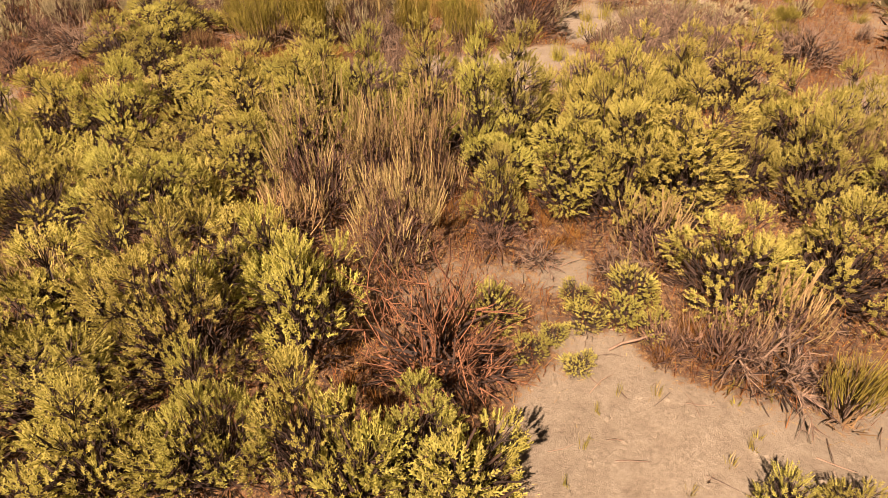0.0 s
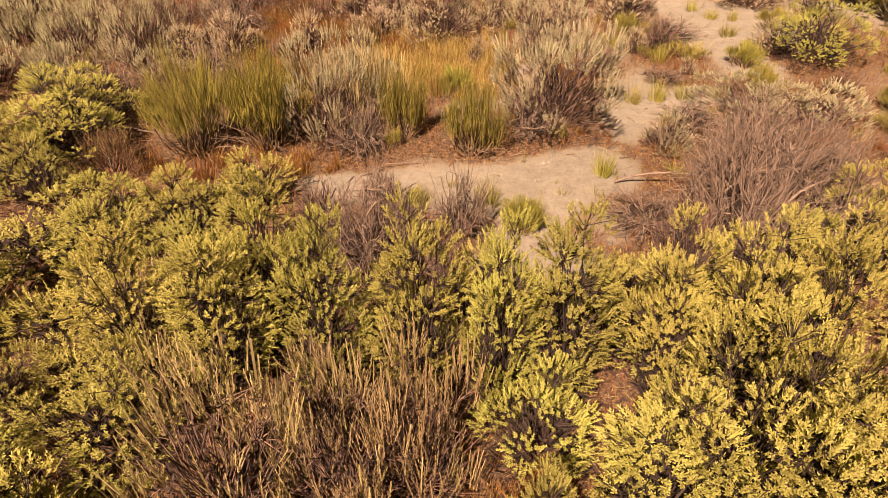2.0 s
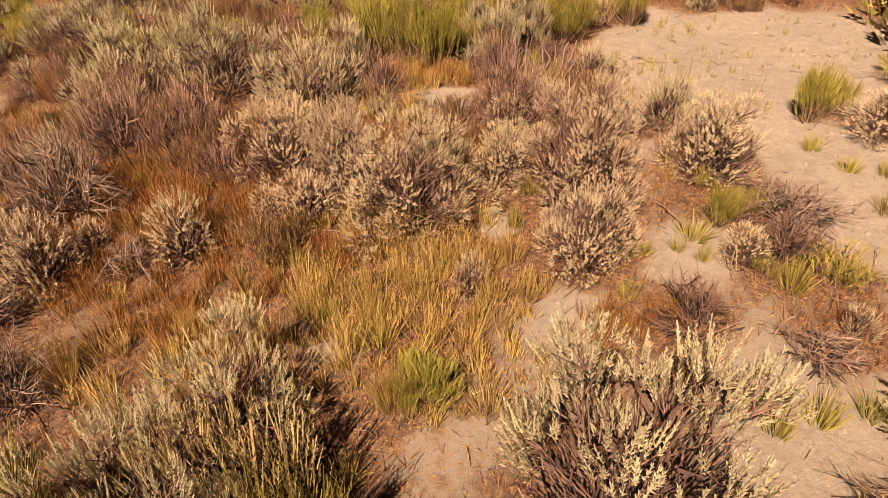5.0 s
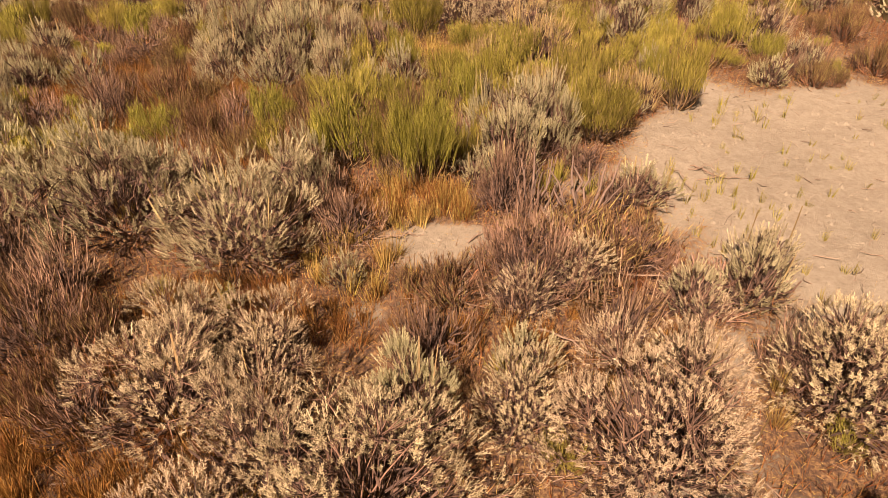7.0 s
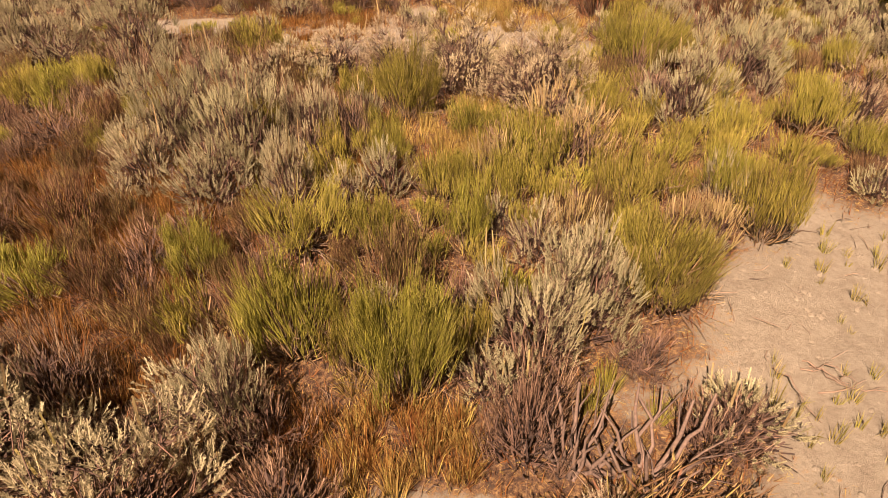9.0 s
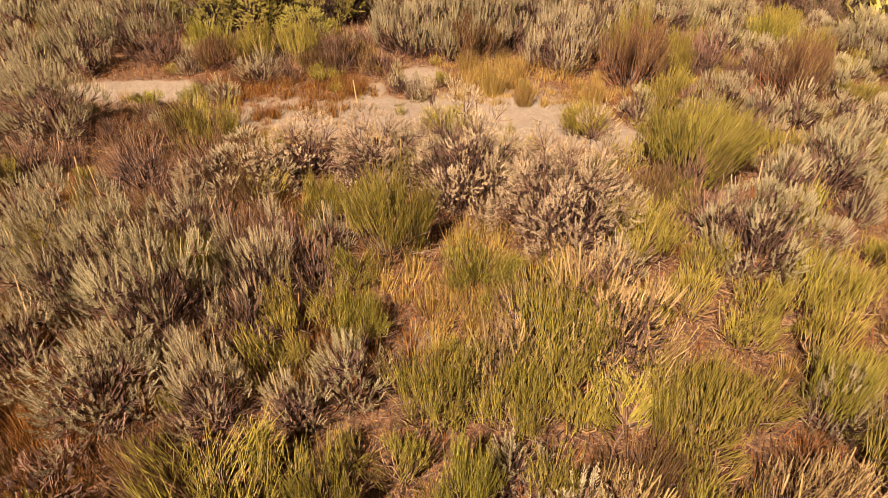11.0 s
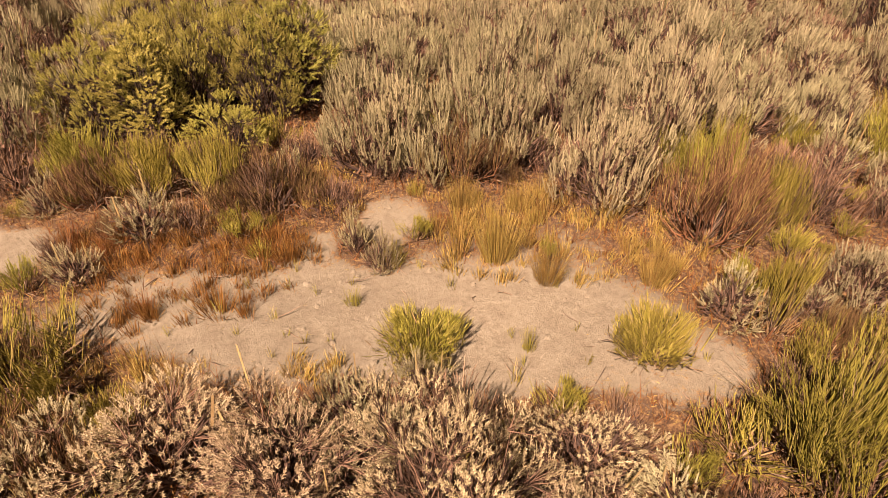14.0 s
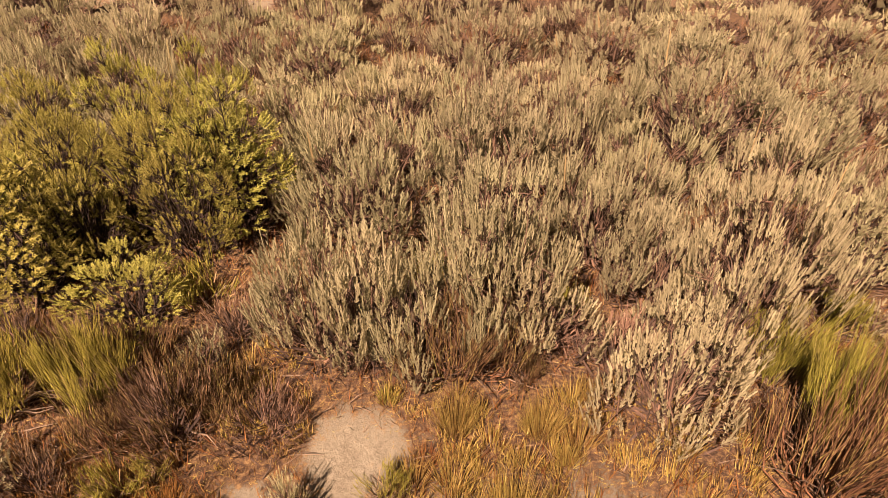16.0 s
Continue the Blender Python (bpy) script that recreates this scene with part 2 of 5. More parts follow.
def stems_to(wood, ends, R, H, mains, thick, k=5):
    """Woody stems from the root crown; then limbs from them to every end."""
    tips, _ = dome(mains, R * 0.72, H * 0.78, 0.35)
    root = np.zeros((mains, 3))
    root[:, :2] = rng.normal(size=(mains, 2)) * R * 0.10
    root[:, 2] = -0.03
    sag = np.stack([tips[:, 0] * 0.12, tips[:, 1] * 0.12, -0.05 * H * np.ones(mains)], 1)
    main = bend(root, tips, k, sag, 0.02 * R)
    wood.tubes(main, np.linspace(1, 0.35, k)[None] * thick * rng.uniform(0.6, 1.2, (mains, 1)), 4)
    d = np.linalg.norm(ends[:, None] - tips[None], axis=2)
    near = np.argmin(d + rng.uniform(0, 0.25 * R, d.shape), axis=1)
    at = rng.integers(max(1, k // 2), k, len(ends))
    start = main[near, at]
    limb = bend(start, ends, 3, rng.normal(size=ends.shape) * 0.03 * R, 0.012 * R)
    return limb


def shoots(leafset, base, way, length, count, leaf_len, leaf_wid, spread, off, out):
    """Leafy shoots: many small leaves set in a close spiral up each axis."""
    n = len(base)
    u = np.linspace(0.0, 0.86, count)[None, :]
    at = base[:, None] + way[:, None] * (length[:, None] * u)[:, :, None]
    az = np.arange(count)[None] * 2.4 + rng.uniform(0, 6.28, (n, 1))
    s1 = unit(np.cross(way, rng.normal(size=(n, 3))))
    s2 = np.cross(way, s1)
    ring = np.cos(az)[:, :, None] * s1[:, None] + np.sin(az)[:, :, None] * s2[:, None]
    at = at + ring * max(leaf_wid * 0.35, off)
    lway = way[:, None] + ring * (spread * (1.15 - 0.75 * u))[:, :, None] + rng.normal(size=(n, count, 3)) * 0.10
    ll = leaf_len * rng.uniform(0.8, 1.2, (n, count)) * (1.1 - 0.3 * u)
    lw = leaf_wid * rng.uniform(0.85, 1.15, (n, count)) * (1.1 - 0.3 * u)
    face = ring + np.array([0, 0, 0.35]) + rng.normal(size=(n, count, 3)) * 0.22
    face = face * 0.45 + out[:, None] * 0.8
    leafset.leaves(at.reshape(-1, 3), lway.reshape(-1, 3), ll.ravel(), lw.ravel(), face.reshape(-1, 3))


def inside(n, R, H):
    """Points spread through the inner volume of a mound."""
    p, _ = dome(n, R, H, 0.0)
    return p * rng.uniform(0.15, 0.8, (n, 1)) ** 0.6


def spires(leafset, base, way, out, length, thick, count, leaf_len, leaf_wid, spread):
    """Leafy shoots: a thin axis closely set with small leaves that turn their upper sides outward."""
    n = len(base)
    leafset.strips(base, way, length, thick * 2.0 * rng.uniform(0.75, 1.2, n))
    shoots(leafset, base, way, length, count, leaf_len, leaf_wid, spread, thick * 0.5, out)


def apart(points, many):
    """Of many points, those that lie well apart from one another."""
    chosen = [0]
    d = np.linalg.norm(points - points[0], axis=1)
    for _ in range(many - 1):
        i = int(np.argmax(d))
        chosen.append(i)
        d = np.minimum(d, np.linalg.norm(points - points[i], axis=1))
    return np.array(chosen)


def lobed_bush(name, R, H, lobes, per, tuft_r, shoot, thick, count, leaf_len, leaf_wid, spread, lift, fan, foliage_mat, wood_mat, mains=9, stem=0.013, spikes=0, low=0.15, shade_mat=None):
    """A shrub whose limbs end in separate tufts of leafy shoots, with twiggy gaps between. Its parts: branchwork, foliage, perhaps inflorescence."""
    thing = new(name)
    pts, outs = dome(lobes * 5, R - tuft_r * 0.5, H - shoot * 0.8, low)
    pick = apart(pts, lobes)
    mid, out = pts[pick], outs[pick]
    mid[:, 2] = np.maximum(mid[:, 2], 0.05)
    size = tuft_r * rng.uniform(0.7, 1.35, lobes)
    wood, green = Pieces(), Pieces()
    foot = mid - out * (size * 0.7)[:, None]
    foot[:, 2] = np.maximum(foot[:, 2], 0.02)
    limb = stems_to(wood, foot, R * 0.9, H * 0.8, mains, stem)
    wood.tubes(limb, np.array([[1, 0.75, 0.5]]) * stem * 0.42 * np.ones((lobes, 1)))
    who = np.repeat(np.arange(lobes), np.maximum(4, (per * (size / tuft_r) ** 2).astype(int)))
    n = len(who)
    s1 = unit(np.cross(out, rng.normal(size=out.shape)))[who]
    s2 = np.cross(out[who], s1)
    az, rho = rng.uniform(0, 2 * np.pi, n), np.sqrt(rng.uniform(0, 1, n))
    off = np.cos(az)[:, None] * s1 + np.sin(az)[:, None] * s2
    base = mid[who] + off * (rho * size[who])[:, None] + out[who] * (size[who] * (0.45 - 0.7 * rho ** 2))[:, None] + rng.normal(size=(n, 3)) * 0.012
    base[:, 2] = np.maximum(base[:, 2], 0.03)
    up = np.array([0, 0, 1.0])
    way = unit(out[who] * (1 - lift) + up * lift + off * (rho * fan)[:, None] + rng.normal(size=(n, 3)) * 0.09)
    ln = shoot * rng.uniform(0.7, 1.3, n) * (1.1 - 0.35 * rho) * rng.uniform(0.8, 1.2, lobes)[who]
    spires(green, base, way, out[who] + off * 0.5, ln, thick, count, leaf_len, leaf_wid, spread)
    some = rng.random(n) < 0.25
    wood.tubes(np.stack([foot[who[some]] + rng.normal(size=(some.sum(), 3)) * 0.01, base[some] + way[some] * 0.02], 1), np.array([[1, 0.5]]) * 0.0034 * np.ones((some.sum(), 1)))
    # the bare inside of the crown: dead twigs and shreds of bark
    m = lobes * 5
    tip, o3 = dome(m, R * 0.9, H * 0.72, 0.02)
    a = tip * rng.uniform(0.35, 0.7, (m, 1))
    wood.tubes(np.stack([a, tip], 1), np.array([[1, 0.35]]) * 0.0042 * rng.uniform(0.6, 1.3, (m, 1)))
    m = lobes * 7
    tip, o3 = dome(m, R * 0.85, H * 0.7, 0.0)
    wood.leaves(tip * rng.uniform(0.6, 0.95, (m, 1)), unit(o3 + np.array([0, 0, 0.5]) + rng.normal(size=(m, 3)) * 0.5), rng.uniform(0.07, 0.18, m), rng.uniform(0.004, 0.008, m))
    # dark strips added inside the crown to block sun and stand in for shade
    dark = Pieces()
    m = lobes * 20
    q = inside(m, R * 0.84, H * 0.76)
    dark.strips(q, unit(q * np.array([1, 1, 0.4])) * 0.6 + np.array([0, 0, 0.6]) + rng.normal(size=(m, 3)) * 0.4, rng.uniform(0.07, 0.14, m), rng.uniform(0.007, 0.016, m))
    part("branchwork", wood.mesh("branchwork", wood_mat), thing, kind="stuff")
    part("shade_filler", dark.mesh("shade_filler", shade_mat or SHADE_BROWN), thing, "dark strips inside the crown, standing in for its shade", "stuff")
    part("foliage", green.mesh("foliage", foliage_mat), thing, kind="stuff")
    if spikes:
        tall = Pieces()
        pick = rng.integers(0, n, spikes)
        w = unit(up + out[who[pick]] * 0.2 + rng.normal(size=(spikes, 3)) * 0.08)
        spires(tall, base[pick], w, out[who[pick]], rng.uniform(0.2, 0.34, spikes), 0.006, 10, 0.02, 0.006, 0.25)
        part("inflorescence", tall.mesh("inflorescence", BUFF), thing, "dry buff flower stalks", "stuff")
    return thing


def broom(name, R, H, bundles, per, twig_mat, stem_mat, dry=0.8, flare=0.17):
    """A broom-like shrub: woody stems spread from the crown and bend up into sheaves of straight, nearly parallel leafy twigs."""
    thing = new(name)
    az = rng.uniform(0, 2 * np.pi, bundles)
    rad = np.sqrt((np.arange(bundles) + rng.uniform(0, 1, bundles)) / bundles) * (1 + 0.2 * np.sin(3 * az + rng.uniform(0, 6)))
    flat = np.stack([np.cos(az) * rad, np.sin(az) * rad, 0 * az], 1)
    fork = flat * R * (0.80 - 0.45 * flare) + np.array([0, 0, 1.0]) * (H * rng.uniform(0.22, 0.50, bundles))[:, None]
    root = flat * R * 0.16 + np.array([0, 0, -0.02])
    wood, green = Pieces(), Pieces()
    wood.tubes(bend(root, fork, 4, flat * R * 0.10 - np.array([0, 0, 0.04 * H]), 0.010), np.array([[0.0085, 0.007, 0.006, 0.0045]]) * rng.uniform(0.6, 1.3, (bundles, 1)))
    per = int(per * 1.7)
    n = bundles * per
    who = np.repeat(np.arange(bundles), per)
    sheaf = unit(np.array([0, 0, 1.0]) + flat * flare + rng.normal(size=(bundles, 3)) * np.array([0.14, 0.14, 0]))
    tall = H * (1 - 0.28 * np.minimum(rad, 1.1) ** 2) * rng.uniform(0.72, 1.08, bundles)
    start = fork[who] + rng.normal(size=(n, 3)) * np.array([0.035, 0.035, 0.03])
    start[:, 2] = np.maximum(start[:, 2], 0.03)
    L = np.maximum(tall[who] - start[:, 2], 0.09) * rng.uniform(0.6, 1.1, n)
    way = unit(sheaf[who] + rng.normal(size=(n, 3)) * np.array([0.10, 0.10, 0.02]))
    p = bend(start, start + way * L[:, None], 3, flat[who] * 0.025 + rng.normal(size=(n, 3)) * 0.008, 0.003)
    green.tubes(p[:, ::2], np.array([[0.0030, 0.0012]]) * rng.uniform(0.75, 1.3, (n, 1)))
    for _ in range(5):
        u = rng.uniform(0.15, 0.85, (n, 1))
        at = np.where(u < 0.5, p[:, 0] + (p[:, 1] - p[:, 0]) * u * 2, p[:, 1] + (p[:, 2] - p[:, 1]) * (u * 2 - 1))
        green.leaves(at, unit(p[:, 2] - p[:, 0]) + rng.normal(size=(n, 3)) * 0.13, rng.uniform(0.035, 0.075, n), rng.uniform(0.0030, 0.0048, n), flat[who] + np.array([0.0, -0.4, 0.4]) + rng.normal(size=(n, 3)) * 0.4)
    m = bundles * 4
    q = inside(m, R * 0.8, H * 0.5)
    wood.strips(q, unit(q) * 0.6 + np.array([0, 0, 0.7]) + rng.normal(size=(m, 3)) * 0.3, rng.uniform(0.08, 0.16, m), rng.uniform(0.004, 0.008, m))
    m = int(bundles * dry)
    t2, _ = dome(m, R * 1.05, H * 0.7, 0.05)
    d = Pieces()
    d.tubes(bend(t2 * 0.1, t2, 4, np.tile([[0, 0, 0.03]], (m, 1)), 0.014), np.array([[0.006, 0.005, 0.0035, 0.0015]]) * rng.uniform(0.6, 1.2, (m, 1)))
    part("branchwork", wood.mesh("branchwork", stem_mat), thing, "straw-brown woody stems", "stuff")
    part("foliage", green.mesh("foliage", twig_mat), thing, "", "stuff")
    part("deadwood", d.mesh("deadwood", DEAD), thing, "bleached dead stems", "stuff")
    return thing


def dead_bush(name, R, H, mains, subs, fine, wood_mat, thick=0.011):
    """A leafless shrub: crooked limbs that fork twice into fine twigs."""
    thing = new(name)
    wood, thin = Pieces(), Pieces()
    ends, _ = dome(subs, R, H, 0.08)
    limb = stems_to(wood, ends, R, H, mains, thick, 6)
    whole, quads = wood.v[0], wood.f[0]
    per, perq = len(whole) // mains, len(quads) // mains
    for j in range(mains):
        one = Pieces()
        one.add(whole[j * per:(j + 1) * per], quads[:perq])
        part("branch", one.mesh("branch", wood_mat), thing)
    wood = Pieces()
    wood.tubes(limb, np.linspace(1, 0.45, 3)[None] * thick * 0.5 * rng.uniform(0.6, 1.3, (subs, 1)))
    i = rng.integers(0, subs, fine)
    u = rng.uniform(0.1, 1.0, (fine, 1))
    a = limb[i, 0] * (1 - u) + limb[i, 2] * u
    w = unit(unit(limb[i, 2] - limb[i, 0]) + rng.normal(size=(fine, 3)) * 0.55 + np.array([0, 0, 0.25]))
    b = a + w * rng.uniform(0.06, 0.2, (fine, 1)) * (R / 0.45)
    b[:, 2] = np.maximum(b[:, 2], 0.01)
    thin.tubes(bend(a, b, 2, rng.normal(size=(fine, 3)) * 0.012, 0.006), np.linspace(1, 0.4, 2)[None] * 0.003 * np.ones((fine, 1)))
    m = fine * 4
    i = rng.integers(0, subs, m)
    u = rng.uniform(0.0, 1.0, (m, 1))
    a = limb[i, 0] * (1 - u) + limb[i, 2] * u
    thin.leaves(a, unit(limb[i, 2] - limb[i, 0]) + rng.normal(size=(m, 3)) * 0.9 + np.array([0, 0, 0.15]), rng.uniform(0.05, 0.13, m), rng.uniform(0.003, 0.005, m))
    # added dark strips: shade between the stems given by colour, for depth
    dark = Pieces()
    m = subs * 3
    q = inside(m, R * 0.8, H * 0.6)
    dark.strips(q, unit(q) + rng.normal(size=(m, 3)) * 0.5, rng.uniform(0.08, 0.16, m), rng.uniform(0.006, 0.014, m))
    part("shade_filler", dark.mesh("shade_filler", CROWN_SHADE), thing, "dark strips standing in for shade low between the stems", "stuff")
    part("branchwork", wood.mesh("branchwork", wood_mat), thing, "", "stuff")
    part("brush", thin.mesh("brush", wood_mat), thing, "fine leafless twigs", "stuff")
    return thing


def tuft(name, R, H, blades, mat, thin=1.0):
    """A clump of stiff blades rising from one crown."""
    g = Pieces()
    az = rng.uniform(0, 2 * np.pi, blades)
    lean = np.sqrt(rng.uniform(0, 1, blades))
    tip = np.stack([np.cos(az) * lean * R, np.sin(az) * lean * R, H * (1.05 - 0.45 * lean) * rng.uniform(0.6, 1.1, blades)], 1)
    root = tip * np.array([0.45, 0.45, 0])
    root[:, 2] = -0.01
    few = blades // 8 + 2
    p = bend(root[:few], tip[:few], 3, np.stack([-tip[:few, 0], -tip[:few, 1], 0 * az[:few]], 1) * 0.08, 0.006)
    g.tubes(p, np.array([[0.0028, 0.0024, 0.0009]]) * thin * rng.uniform(0.7, 1.35, (few, 1)))
    g.leaves(root, tip - root, np.linalg.norm(tip - root, axis=1), rng.uniform(0.005, 0.008, blades) * thin)
    side = p[:, 1] + (p[:, 2] - p[:, 1]) * 0.2
    g.leaves(side, p[:, 2] - p[:, 1] + rng.normal(size=(few, 3)) * 0.05, rng.uniform(0.05, 0.09, few), np.full(few, 0.006 * thin))
    return new(name, g.mesh(name, mat))


# ---- the lie of the ground ----
def ground_height(x, y):
    flat = np.clip((11 - np.abs(x)) / 3, 0, 1) * np.clip((y + 3) / 3, 0, 1) * np.clip((39 - y) / 3, 0, 1)
    return flat * (0.035 * np.sin(0.9 * x + 0.4) * np.cos(0.7 * y) + 0.02 * np.sin(2.1 * x + 1.3 * y) + 0.012 * np.sin(4.3 * y - 2.7 * x)
            + 0.007 * np.sin(11 * x + 3 * y) * np.cos(9 * y))


PLANTS, SANDS, GRASSES = [], [], []


def sand(x, y, rx, ry):
    SANDS.append((x, y, rx, ry))


def gold(x, y, rx, ry):
    GRASSES.append((x, y, rx, ry, 0))


def rust(x, y, rx, ry):
    GRASSES.append((x, y, rx, ry, 1))


# bare sand, and where dry grass grows
sand(5.5, 15.3, 1.9, 2.6)
sand(1.7, 2.6, 1.25, 0.7)
sand(1.3, 2.8, 0.85, 0.52)
sand(0.8, 4.6, 0.41, 0.47)
sand(0.6, 8.5, 0.89, 0.40)
sand(1.5, 8.8, 0.40, 0.30)
sand(4.1, 12.7, 0.92, 1.17)
sand(3.0, 10.2, 0.59, 0.48)
sand(2.1, 9.6, 0.25, 0.59)
sand(-0.3, 11.1, 0.32, 0.41)
sand(4.5, 16.6, 1.72, 1.37)
sand(4.1, 14.5, 0.58, 0.86)
sand(2.2, 11.7, 0.38, 0.18)
sand(0.8, 12.4, 0.16, 0.35)
sand(3.4, 17.4, 0.50, 0.88)
sand(2.9, 16.0, 0.43, 0.63)
sand(-0.5, 22.3, 1.13, 0.34)
sand(1.0, 22.3, 1.13, 0.44)
sand(0.1, 23.7, 0.26, 0.49)
sand(-0.5, 23.1, 0.16, 0.23)
sand(0.1, 23.7, 0.27, 0.36)
sand(-3.7, 22.9, 0.59, 0.31)
sand(0.4, 18.7, 0.26, 0.24)
sand(0.5, 14.9, 0.52, 0.30)
sand(-0.1, 14.2, 0.22, 0.19)
sand(0.9, 14.9, 0.36, 0.30)
sand(1.7, 14.9, 0.30, 0.34)
rust(-1.2, 12.2, 0.93, 0.84)
rust(-2.3, 12.3, 0.46, 0.93)
gold(0.2, 11.5, 0.86, 0.50)
gold(-0.6, 11.2, 0.84, 0.36)
gold(0.3, 10.7, 0.70, 0.40)
gold(-1.3, 10.7, 0.80, 0.35)
rust(-1.7, 11.1, 0.43, 0.32)
rust(-2.3, 12.9, 1.68, 0.93)
gold(0.0, 11.9, 0.93, 0.75)
rust(-4.3, 13.8, 0.93, 0.93)
rust(-2.3, 12.9, 0.64, 0.55)
rust(-2.4, 17.7, 0.81, 1.07)
rust(-1.7, 16.2, 0.56, 0.59)
rust(-1.9, 18.6, 0.63, 0.60)
rust(0.1, 15.5, 0.77, 0.21)
rust(-2.7, 17.7, 1.48, 1.17)
rust(-0.9, 14.1, 1.23, 0.36)
gold(-0.2, 14.6, 0.42, 0.33)
gold(0.3, 15.5, 0.40, 0.44)
rust(1.2, 13.8, 0.81, 0.28)
rust(-1.2, 20.5, 0.54, 0.60)
rust(-0.1, 18.6, 0.40, 0.47)
gold(0.8, 19.5, 0.83, 0.68)
gold(2.1, 18.4, 0.41, 0.37)
rust(-1.5, 23.0, 1.03, 0.35)
gold(0.9, 23.3, 0.49, 0.55)
gold(2.0, 22.9, 0.85, 0.22)
gold(-1.4, 21.7, 0.55, 0.17)
gold(-0.3, 21.7, 0.40, 0.14)
gold(1.0, 23.6, 0.42, 0.35)
gold(-0.7, 23.7, 0.50, 0.32)
gold(0.4, 24.0, 0.28, 0.18)
rust(0.9, 28.2, 0.38, 0.45)
rust(-1.8, 8.8, 0.92, 0.25)
rust(0.7, 4.9, 0.57, 0.50)
rust(2.0, 3.3, 0.48, 0.30)
rust(-0.3, 3.2, 0.25, 0.29)
gold(1.1, 19.0, 0.81, 0.65)
rust(-1.4, 22.8, 0.81, 0.73)
rust(-1.5, 20.8, 0.45, 0.52)
rust(1.6, 11.1, 0.40, 0.21)
sand(0.4, 8.3, 0.83, 0.25)
sand(1.1, 8.3, 0.40, 0.49)
sand(1.3, 11.3, 0.19, 0.19)
sand(-0.8, 22.3, 1.16, 0.58)
sand(1.0, 22.3, 1.32, 0.57)
sand(-3.1, 22.9, 0.54, 0.31)
sand(2.1, 21.9, 0.55, 0.32)
sand(2.5, 10.1, 0.44, 1.06)
sand(4.1, 12.4, 0.53, 1.24)
sand(2.9, 14.2, 0.87, 0.80)
sand(1.1, 3.5, 0.40, 0.25)
sand(0.5, 15.0, 0.43, 0.16)
sand(3.1, 16.2, 0.52, 1.23)
rust(-2.0, 17.4, 1.00, 0.64)
rust(0.2, 15.5, 0.44, 0.30)
rust(-3.5, 18.6, 0.76, 0.74)
gold(1.8, 23.7, 0.67, 0.36)
gold(2.4, 23.2, 0.50, 0.25)
gold(-0.6, 24.0, 0.24, 0.35)
sand(1.7, 8.5, 0.29, 0.45)
sand(1.0, 14.9, 0.29, 0.16)
sand(1.8, 12.4, 0.15, 0.32)
sand(1.6, 12.4, 0.36, 0.37)
sand(2.4, 12.0, 0.45, 0.36)
sand(1.6, 7.7, 0.26, 0.30)
sand(1.8, 7.1, 0.23, 0.27)
sand(0.9, 4.6, 0.24, 0.25)
sand(1.15, 7.05, 0.28, 0.35)
sand(0.9, 7.5, 0.30, 0.30)
sand(1.7, 15.9, 0.40, 0.35)
sand(2.2, 15.5, 0.45, 0.50)
sand(-0.8, 8.45, 0.55, 0.22)
sand(-1.5, 8.75, 0.40, 0.15)
sand(1.1, 4.25, 0.30, 0.30)


# ---- the kinds of plant ----
KINDS = {}


def kind(code, label, category, group, sizes):
    """sizes: (radius, height, makers) from small to large; a plant takes the size nearest to its own, so leaves keep their true size."""
    KINDS[code] = dict(label=label, category=category, group=group, sizes=[(R, H, [lambda R=R, H=H, m=m: m(R, H) for m in ms], [None] * len(ms)) for R, H, ms in sizes])


def sage(lobes, per, spikes=0):
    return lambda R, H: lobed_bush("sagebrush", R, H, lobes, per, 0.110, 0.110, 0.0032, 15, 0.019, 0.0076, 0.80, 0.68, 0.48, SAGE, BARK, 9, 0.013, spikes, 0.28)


def sere(lobes, per):
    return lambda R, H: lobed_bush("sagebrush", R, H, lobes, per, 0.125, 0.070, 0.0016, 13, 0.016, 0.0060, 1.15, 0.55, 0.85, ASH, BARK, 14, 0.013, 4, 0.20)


def far_sage(lobes, per, spikes=0):
    return lambda R, H: lobed_bush("sagebrush", R, H, lobes, per, 0.125, 0.135, 0.0048, 12, 0.025, 0.0100, 0.55, 0.80, 0.26, SAGE, BARK, 15, 0.015, spikes, 0.34)


def buff(lobes, per):
    return lambda R, H: lobed_bush("sagebrush", R, H, lobes, per, 0.11, 0.19, 0.0030, 14, 0.022, 0.0062, 0.42, 0.85, 0.22, BUFF, BARK, 11, 0.010, 8, 0.3)


def green(lobes, per):
    # branches too take the darkened bark, as shade in the gaps between tufts
    return lambda R, H: lobed_bush("leafy_shrub", R, H, lobes, int(per * 1.3), 0.115, 0.078, 0.0030, 13, 0.017, 0.0100, 1.10, 0.50, 0.85, GREEN, CROWN_SHADE, 9, 0.014, 0, 0.32, CROWN_SHADE)


def brush(bundles, per, dry=0.8, flare=0.20):
    return lambda R, H: broom("rabbitbrush", R, H, bundles, per, BROOM, STALK, dry, flare)


def brown_brush(bundles, per):
    return lambda R, H: broom("rabbitbrush", R, H, bundles, per, UMBER, REDTWIG, 1.2)


def dead(mains, subs, fine, wood):
    return lambda R, H: dead_bush("dead_shrub", R, H, mains, subs, fine, wood)


def clump(name, blades, mat, thin=0.8):
    return lambda R, H: tuft(name, R, H, blades, mat, thin)


def dry(lobes, per):
    return lambda R, H: lobed_bush("dead_shrub", R, H, lobes, per, 0.10, 0.17, 0.0026, 7, 0.045, 0.0042, 0.30, 0.72, 0.32, TWIG, BARK, 12, 0.012, 0, 0.2)


